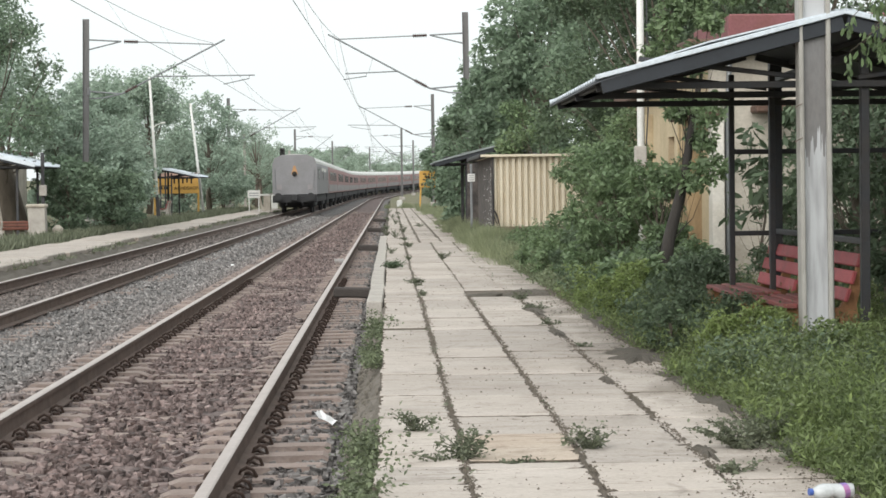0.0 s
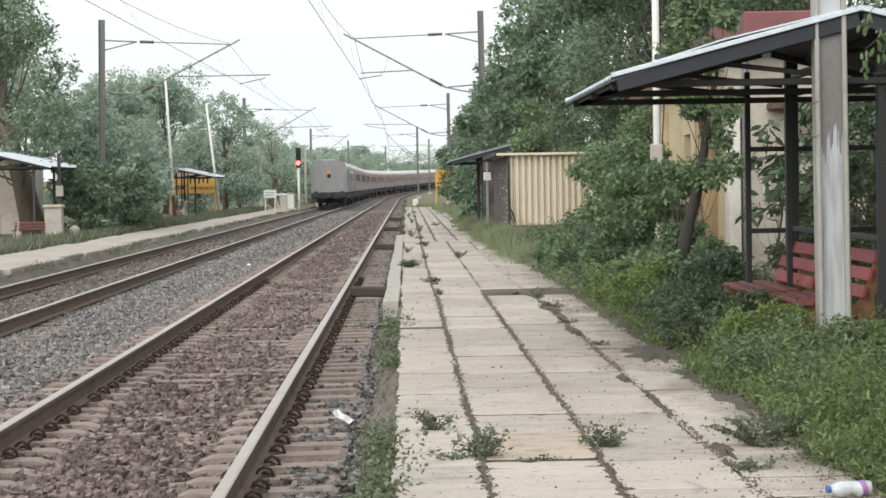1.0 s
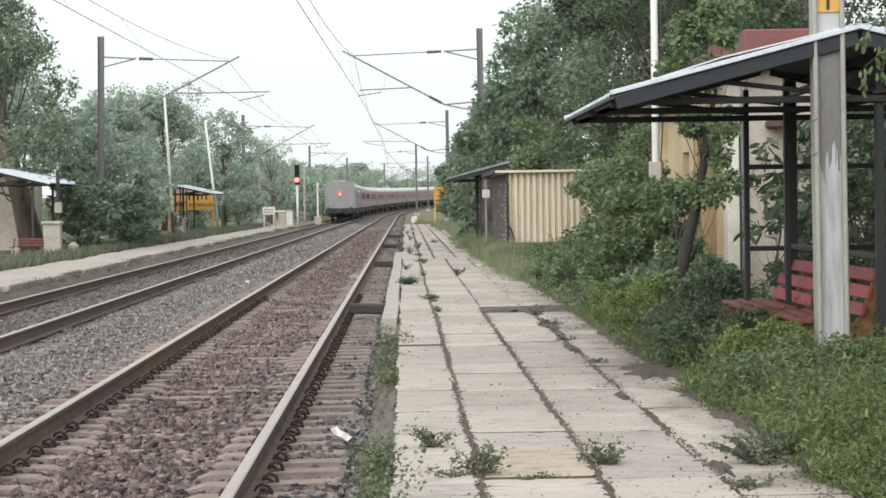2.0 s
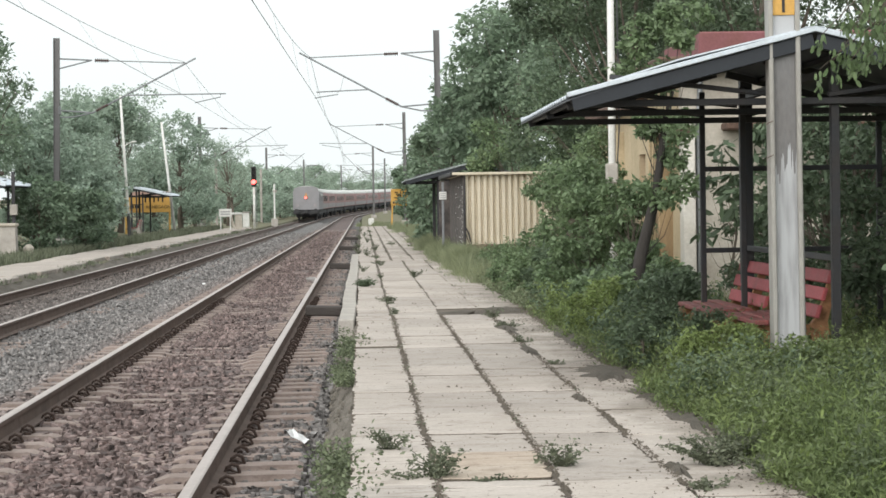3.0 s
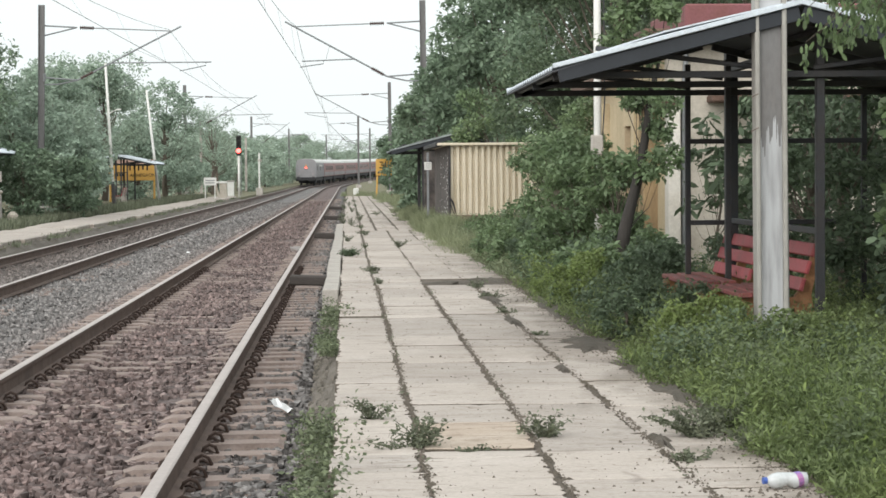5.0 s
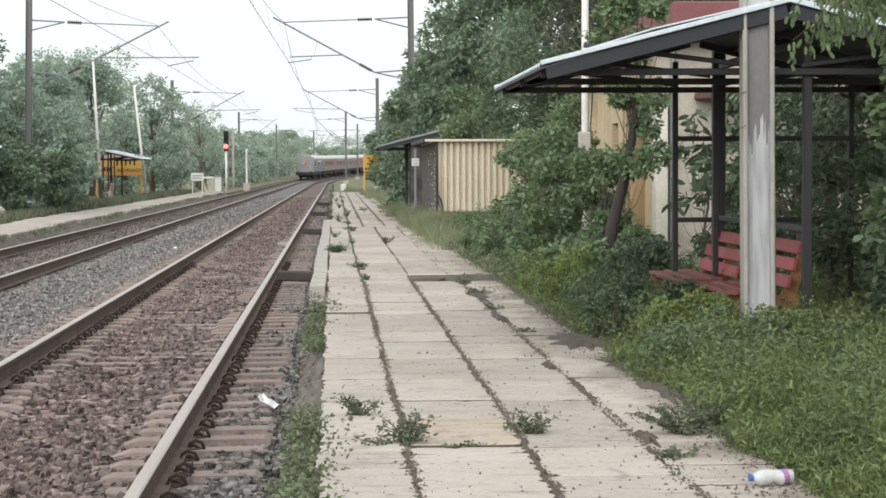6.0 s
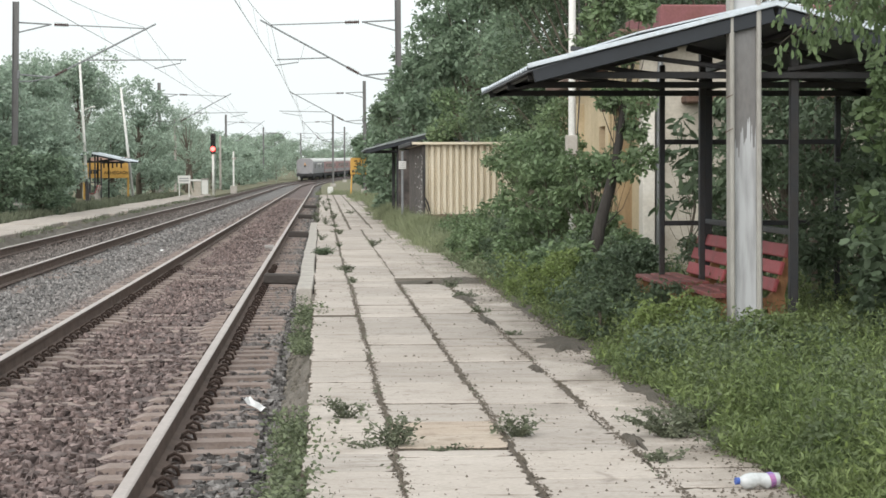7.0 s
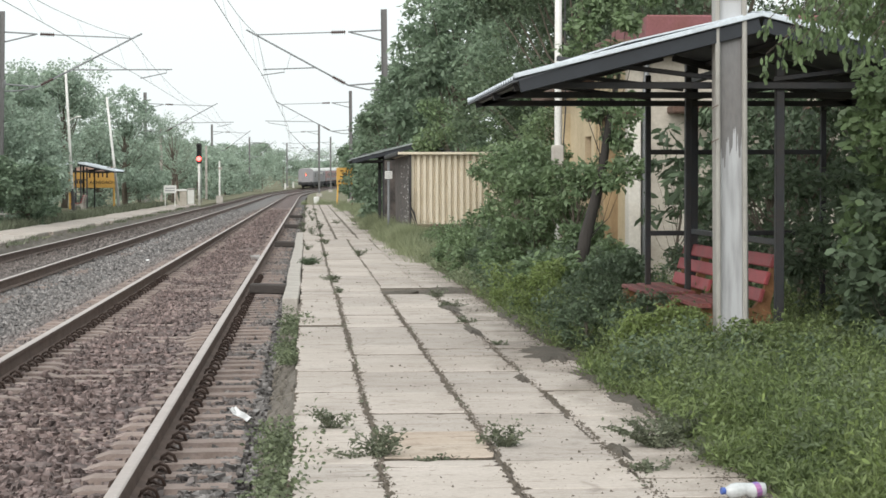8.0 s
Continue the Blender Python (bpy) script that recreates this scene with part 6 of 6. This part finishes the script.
def joint_weeds():
    rng = np.random.default_rng(9)
    pts = []
    for jx in (0.33, 0.91, 1.47):
        for _ in range(210):
            y = 8.5 + 90 * rng.random() ** 1.2
            if noise.noise((jx * 9, y * 0.9, 2)) > 0.12:
                k = rng.integers(3, 18)
                pts.append(np.stack([rng.normal(jx, 0.022, k), rng.normal(y, 0.05, k), rng.uniform(-0.03, 0.035, k)], 1))
    solid("joint_weeds", quads_mesh("joint_weeds", leaf_quads(rng, np.concatenate(pts), 0.022, droop=-0.1)), M_WEED, "tiny weeds and moss in the paving joints", "weeds", kind="stuff")
    n = 900
    y = 8.6 + 22 * rng.random(n) ** 1.5
    x = rng.uniform(0, 2.1, n)
    m = 3200
    y = np.concatenate([y, 8.6 + 18 * rng.random(m) ** 1.2])
    x = np.concatenate([x, 2.0 - np.abs(rng.normal(0, 0.1, m))])
    n += m
    p = np.stack([x, y, np.full(n, 0.004)], 1)
    solid("leaf_litter", quads_mesh("leaf_litter", leaf_quads(rng, p, 0.014, droop=0.0)), M_BARK, "specks of dry leaf litter on the slabs", "leaf litter", kind="stuff")


joint_weeds()


def broad_plant():
    rng = np.random.default_rng(3)
    t = thing("broad_leaved_plant", "pale green broad-leaved plant at the paving's edge", "plant", pose(2.3, 17.0, 0))
    for k in range(7):
        a = k * 0.9 + rng.uniform(-0.3, 0.3)
        b = Build()
        d = Vector((math.cos(a), math.sin(a), 0))
        s = Vector((-d.y, d.x, 0))
        L, W = rng.uniform(0.14, 0.2), 0.055
        base = Vector((0, 0, 0.1 + 0.05 * (k % 3)))
        rows = []
        for f, w in ((0, 0.2), (0.3, 1.0), (0.6, 1.0), (0.85, 0.6), (1, 0.05)):
            c = base + d * L * f * 0.7 + Vector((0, 0, L * f * 0.9 - 0.05 * f * f))
            rows.append([c - s * W * w + Vector((0, 0, 0.02 * w)), c, c + s * W * w + Vector((0, 0, 0.02 * w))])
        vs = [p for r in rows for p in r]
        fs = [(i * 3 + j, i * 3 + j + 1, i * 3 + j + 4, i * 3 + j + 3) for i in range(4) for j in range(2)]
        b.add(vs, fs)
        part("leaf", b, M_PALELEAF, t)
    part("stem", Build().tube([(0, 0, -0.05), (0, 0, 0.22)], 0.008, 5), M_PALELEAF, t)


M_PALELEAF = material("pale_waxy_leaf", (0.28, 0.38, 0.20), 0.5, scale=9, fine=30, vary=0.4, bump=0.05, through=0.25)
broad_plant()


# ---- clips on the near sleepers ----
def clips():
    b = Build()
    b.tube([(0.0, -0.03, 0.02), (0.015, -0.035, 0.055), (0.05, -0.03, 0.075), (0.085, -0.02, 0.06), (0.1, 0.0, 0.02), (0.08, 0.03, 0.012), (0.04, 0.04, 0.035), (0.015, 0.03, 0.03)], 0.0105, 6)
    b.box((0.05, 0, 0.0), (0.05, 0.06, 0.04), 0.008)
    me = b.mesh("rail_clip")
    rnd = random.Random(17)
    for i in range(62):
        y = 6.0 + 0.52 * i
        for k, (x, rz) in enumerate(((NEAR_C + GAUGE / 2 + 0.055, 0), (NEAR_C + GAUGE / 2 - 0.055, 180), (NEAR_C - GAUGE / 2 + 0.055, 0), (NEAR_C - GAUGE / 2 - 0.055, 180))):
            if rnd.random() < 0.94:
                part("rail_clip", me, M_CLIP, near_track, at=pose(x, y + rnd.uniform(-0.02, 0.02), RAIL - (0.178 if rz == 0 else 0.21) + rnd.uniform(-0.014, 0.006), 0, 0, rz + rnd.uniform(-14, 14)))


clips()


# ---- litter ----
def bottle():
    t = thing("plastic_bottle", "crushed clear plastic bottle with a magenta label, lying on the paving", "bottle", pose(1.82, 8.72, 0.034, 0, 0, 12))
    b = Build().tube([(-0.092, 0, 0.003), (-0.085, 0, 0.003), (-0.066, 0, 0.0), (-0.04, 0, 0.002), (0.0, 0.006, 0.006), (0.03, 0, -0.003), (0.06, 0.004, 0.003), (0.085, 0.002, 0.0), (0.093, 0, 0.0)],
                     [0.012, 0.018, 0.031, 0.034, 0.027, 0.035, 0.03, 0.031, 0.02], 14)
    part("body", b, M_CLEAR, t, smooth=True)
    part("cap", Build().tube([(-0.108, 0, 0.003), (-0.092, 0, 0.003)], 0.015, 12), material("blue_bottle_cap", (0.06, 0.12, 0.4), 0.4, bump=0), t, "blue screw cap")
    part("label", Build().tube([(0.035, 0.001, -0.002), (0.062, 0.004, 0.003)], [0.0355, 0.0325], 14, cap=False), M_LABEL, t, "magenta and blue label")


bottle()


def scrap(x, y, z, s, seed, label):
    rnd = random.Random(seed)
    b = Build()
    n = 5
    for i in range(n):
        for j in range(n):
            b.v.append(((i / (n - 1) - 0.5) * s, (j / (n - 1) - 0.5) * s * 0.7, rnd.uniform(0, s * 0.14) + s * 0.45 * (j / (n - 1)) ** 2))
    for i in range(n - 1):
        for j in range(n - 1):
            k = i * n + j
            b.f.append((k, k + 1, k + n + 1, k + n))
            b.mi.append(0)
    solid("plastic_scrap", b, M_PAPER, label, "litter", pose(x, y, z, 0, 0, rnd.uniform(0, 180)), "litter on the ballast")


scrap(-0.47, 14.9, -0.345, 0.19, 1, "crumpled white plastic scrap on a sleeper end")
scrap(-1.12, 46.0, -0.34, 0.22, 2, "white plastic scrap beside the rail")
scrap(-3.6, 48.0, -0.42, 0.07, 4, "pale scrap on the ballast between the tracks")


def dirt_patches():
    rnd = random.Random(6)
    for x, y, r, ln in ((1.92, 16.25, 0.33, 0.85), (2.02, 21.0, 0.16, 2.2), (1.5, 22.4, 0.09, 1.7), (1.96, 12.6, 0.15, 1.1), (2.03, 18.4, 0.12, 1.1), (1.35, 25.6, 0.4, 0.5), (1.75, 26.3, 0.3, 0.5), (1.47, 18.9, 0.06, 0.9), (1.44, 14.2, 0.05, 0.3), (1.53, 10.35, 0.05, 0.3), (1.93, 14.3, 0.16, 0.8)):
        b = Build()
        m = 54
        b.v.append((0, 0, 0.018))
        for k in range(m):
            a = 2 * math.pi * k / m
            q = 0.8 + 0.8 * noise.noise((math.cos(a) * 3.2, math.sin(a) * 3.2, y)) + rnd.uniform(-0.12, 0.12)
            b.v.append((math.cos(a) * r * 0.6 * q, math.sin(a) * ln * 0.6 * q, 0.012))
        for k in range(m):
            a = 2 * math.pi * k / m
            q = 1.0 + 0.95 * noise.noise((math.cos(a) * 3.2, math.sin(a) * 3.2, y)) + rnd.uniform(-0.16, 0.16)
            b.v.append((math.cos(a) * r * q, math.sin(a) * ln * q, -0.02))
        for k in range(m):
            j = (k + 1) % m
            b.f += [(0, 1 + k, 1 + j), (1 + k, 1 + m + k, 1 + m + j, 1 + j)]
            b.mi += [0, 0]
        solid("dirt_patch", b, M_DAMP, "dark washed-in soil on the paving", "soil", pose(x, y, 0.004), "soil patches on the paving")


dirt_patches()


def crumbs():
    """Clods and grit strewn on the slabs, thickest by the weeds."""
    rng = np.random.default_rng(15)
    n = 2600
    y = 8.4 + 24 * rng.random(n) ** 1.4
    x = 2.12 - np.abs(rng.normal(0, 0.2, n)) * (0.5 + 1.2 * (np.sin(y * 0.9) > 0.3))
    m = 520
    yy = 8.4 + 26 * rng.random(m) ** 1.2
    x, y = np.concatenate([x, rng.uniform(0.0, 1.9, m)]), np.concatenate([y, yy])
    for jx in (0.34, 0.91, 1.48):
        k = 1500
        yj = 8.3 + 17 * rng.random(k) ** 1.1
        x, y = np.concatenate([x, rng.normal(jx, 0.016, k)]), np.concatenate([y, yj])
    keep = x > 0.0
    x, y = x[keep], y[keep]
    r = rng.uniform(0.003, 0.013, len(x)) * rng.uniform(0.5, 1.2, len(x))
    base = np.array([(1, 0, 0), (-0.5, 0.87, 0), (-0.5, -0.87, 0), (0, 0, 0.8)])
    tri = [(0, 1, 3), (1, 2, 3), (2, 0, 3)]
    v = base[None] * r[:, None, None] * rng.uniform(0.6, 1.5, (len(x), 4, 1)) + np.stack([x, y, np.full(len(x), 0.001)], 1)[:, None]
    faces = np.concatenate([v[:, list(t)] for t in tri])
    solid("soil_crumbs", quads_mesh("soil_crumbs", faces, 3), M_DIRT, "crumbs of soil and grit strewn on the slabs", "soil", kind="stuff")


crumbs()


# ---- train ----
def coach_shell(name, label, van=False):
    t = thing(name, label, "railway coach", group="" if van else "coaches of the train")
    W, H, F, L = 1.3, 3.5, 1.12, 23.2
    side = [(-W, F), (-W * 1.01, F + 0.8), (-W, 2.75), (-W * 0.96, 2.95), (W * 0.96, 2.95), (W, 2.75), (W * 1.01, F + 0.8), (W, F)]
    part("body", Build().prism(side, -L / 2, L / 2), M_VAN if van else M_COACH, t)
    roof = [(-W * 0.96, 2.954)] + [(W * 0.96 * math.sin(radians(a)), 2.95 + (H - 2.95) * math.cos(radians(a)) ** 0.8) for a in (-80, -60, -40, -20, 0, 20, 40, 60, 80)] + [(W * 0.96, 2.954)]
    part("roof", Build().prism(roof, -L / 2, L / 2 - 0.3), M_ROOF_T, t, "pale roof")
    if not van:
        part("lower_band", Build().box((0, 0, F + 0.35), (2 * W + 0.05, L - 0.2, 0.5), 0.01), M_COACH_G, t)
    part("underframe", Build().box((0, 0, 0.86), (2.3, L - 1.0, 0.45), 0.05), M_UNDER, t)
    for yy in (-7.4, 7.4):
        bogie = part("bogie", Build().box((0, yy, 0.58), (2.2, 3.4, 0.5), 0.12), M_UNDER, t)
        for dy in (-1.25, 1.25):
            b = Build()
            for s in (-1, 1):
                b.tube([(s * 0.78, yy + dy, 0.46), (s * 0.92, yy + dy, 0.46)], 0.46, 18)
            b.tube([(-0.78, yy + dy, 0.46), (0.78, yy + dy, 0.46)], 0.07, 8)
            part("wheelset", b, M_UNDER, bogie)
    for s in (-1, 1):
        for k in range(3 if van else 8):
            y = -8 + (8 if van else 2.28) * k
            part("window", Build().box((s * (W + 0.016), y, 2.3), (0.03, 1.1 if not van else 0.8, 0.62), 0.01), M_GLASS_D, t)
        part("buffer", Build().tube([(s * 0.95, -L / 2 - 0.5, 0.98), (s * 0.95, -L / 2, 0.98)], [0.24, 0.12], 12), M_UNDER, t)
    part("coupler", Build().box((0, -L / 2 - 0.25, 0.92), (0.4, 0.6, 0.4), 0.06), M_UNDER, t)
    return t


TAIL = []


def rear_van():
    t = coach_shell("rear_van", "dusty grey rear van with orange mark and red tail lamp", van=True)
    y = -11.62
    part("end_plate", Build().prism([(-1.3, 1.12), (-1.3, 2.92), (-1.15, 3.27), (-0.7, 3.45), (0.7, 3.45), (1.15, 3.27), (1.3, 2.92), (1.3, 1.12)], y - 0.05, y), M_VAN, t)
    # Orange is made paler in the colour itself to imitate haze.
    part("orange_mark", Build().prism([(-0.2, 2.3), (0.2, 2.3), (0.05, 2.8), (-0.05, 2.8)], y - 0.08, y - 0.052), material("haze_pale_orange_mark", (0.5, 0.27, 0.12), 0.6, bump=0), t, "orange mark on the van's end")
    part("dark_disc", Build().tube([(0, y - 0.09, 2.32), (0, y - 0.082, 2.32)], 0.15, 14), M_BLACK, t)
    # Drum added to blink the flashing lamp by turning its lens away.
    drum = part("tail_lamp", Build().tube([(0, 0, -0.1), (0, 0, 0.1)], 0.085, 16), M_BLACK, t, "flashing tail lamp on an added turning drum, dark at the back")
    part("lens", Build().tube([(0, -0.06, 0), (0, -0.115, 0)], [0.12, 0.1], 16), M_TAIL, drum, "glowing red lens")
    TAIL.append(drum)
    for s in (-1, 1):
        part("vent", Build().box((s * 0.9, y - 0.065, 1.55), (0.3, 0.02, 0.3), 0.005), M_COACH_G, t)
        part("hand_rail", Build().tube([(s * 1.15, y - 0.1, 1.3), (s * 1.15, y - 0.1, 2.6)], 0.02, 6), M_GALV, t)
        part("brake_hose", Build().tube([(s * 0.4, y - 0.06, 1.0), (s * 0.45, y - 0.2, 0.6), (s * 0.5, y - 0.15, 0.45)], 0.04, 6), M_UNDER, t)
    part("buffer_beam", Build().box((0, y - 0.05, 0.86), (2.6, 0.3, 0.42), 0.03), M_UNDER, t)
    part("lettering_bars", Build().box((1.322, 1.0, 2.62), (0.01, 9.0, 0.22), 0.002), M_WHITEPAINT, t, "pale lettering bars along the side")
    return t


COACHES = 15
TRAIN = [rear_van(), coach_shell("coach", "pinkish maroon coach with pale roof and dark windows")]
for _ in range(COACHES - 2):
    TRAIN.append(copy_thing(TRAIN[1], pose(0, 0, 0)))


def on_line(y):
    """The pose of a vehicle on the second track whose middle is at y."""
    slope = max(0.0, y - CURVE_Y) / CURVE_R
    return pose(FAR_C + bend(y), y, RAIL + rise(y), math.degrees(math.atan(max(0.0, y - RISE_Y) / RISE_R)) if y < RISE_Y + 400 else 0, 0, -math.degrees(math.atan(slope)))


REAR = 124.5
SPEED = 29.5


def motions():
    for k, car in enumerate(TRAIN):
        walk(car, [(0.5 * i, on_line(REAR + SPEED * 0.5 * i + 11.7 + 24.2 * k)) for i in range(17)])
    turn, rows = 180, [(0.0, pose(0, -11.73, 2.32, 0, 0, 180))]
    for t in FLASHES:
        rows += [(t - 0.08 + 0.053 * q, pose(0, -11.73, 2.32, 0, 0, turn + 60 * q)) for q in range(4)]
        turn += 180
    walk(TAIL[0], rows + [(8.0, pose(0, -11.73, 2.32, 0, 0, turn))])


# the drum turns to the camera and away at these seconds, imitating the flashes
FLASHES = (0.2, 0.8, 1.65, 2.3, 2.95, 3.85, 4.45, 5.25, 6.0, 6.9, 7.7)
motions()
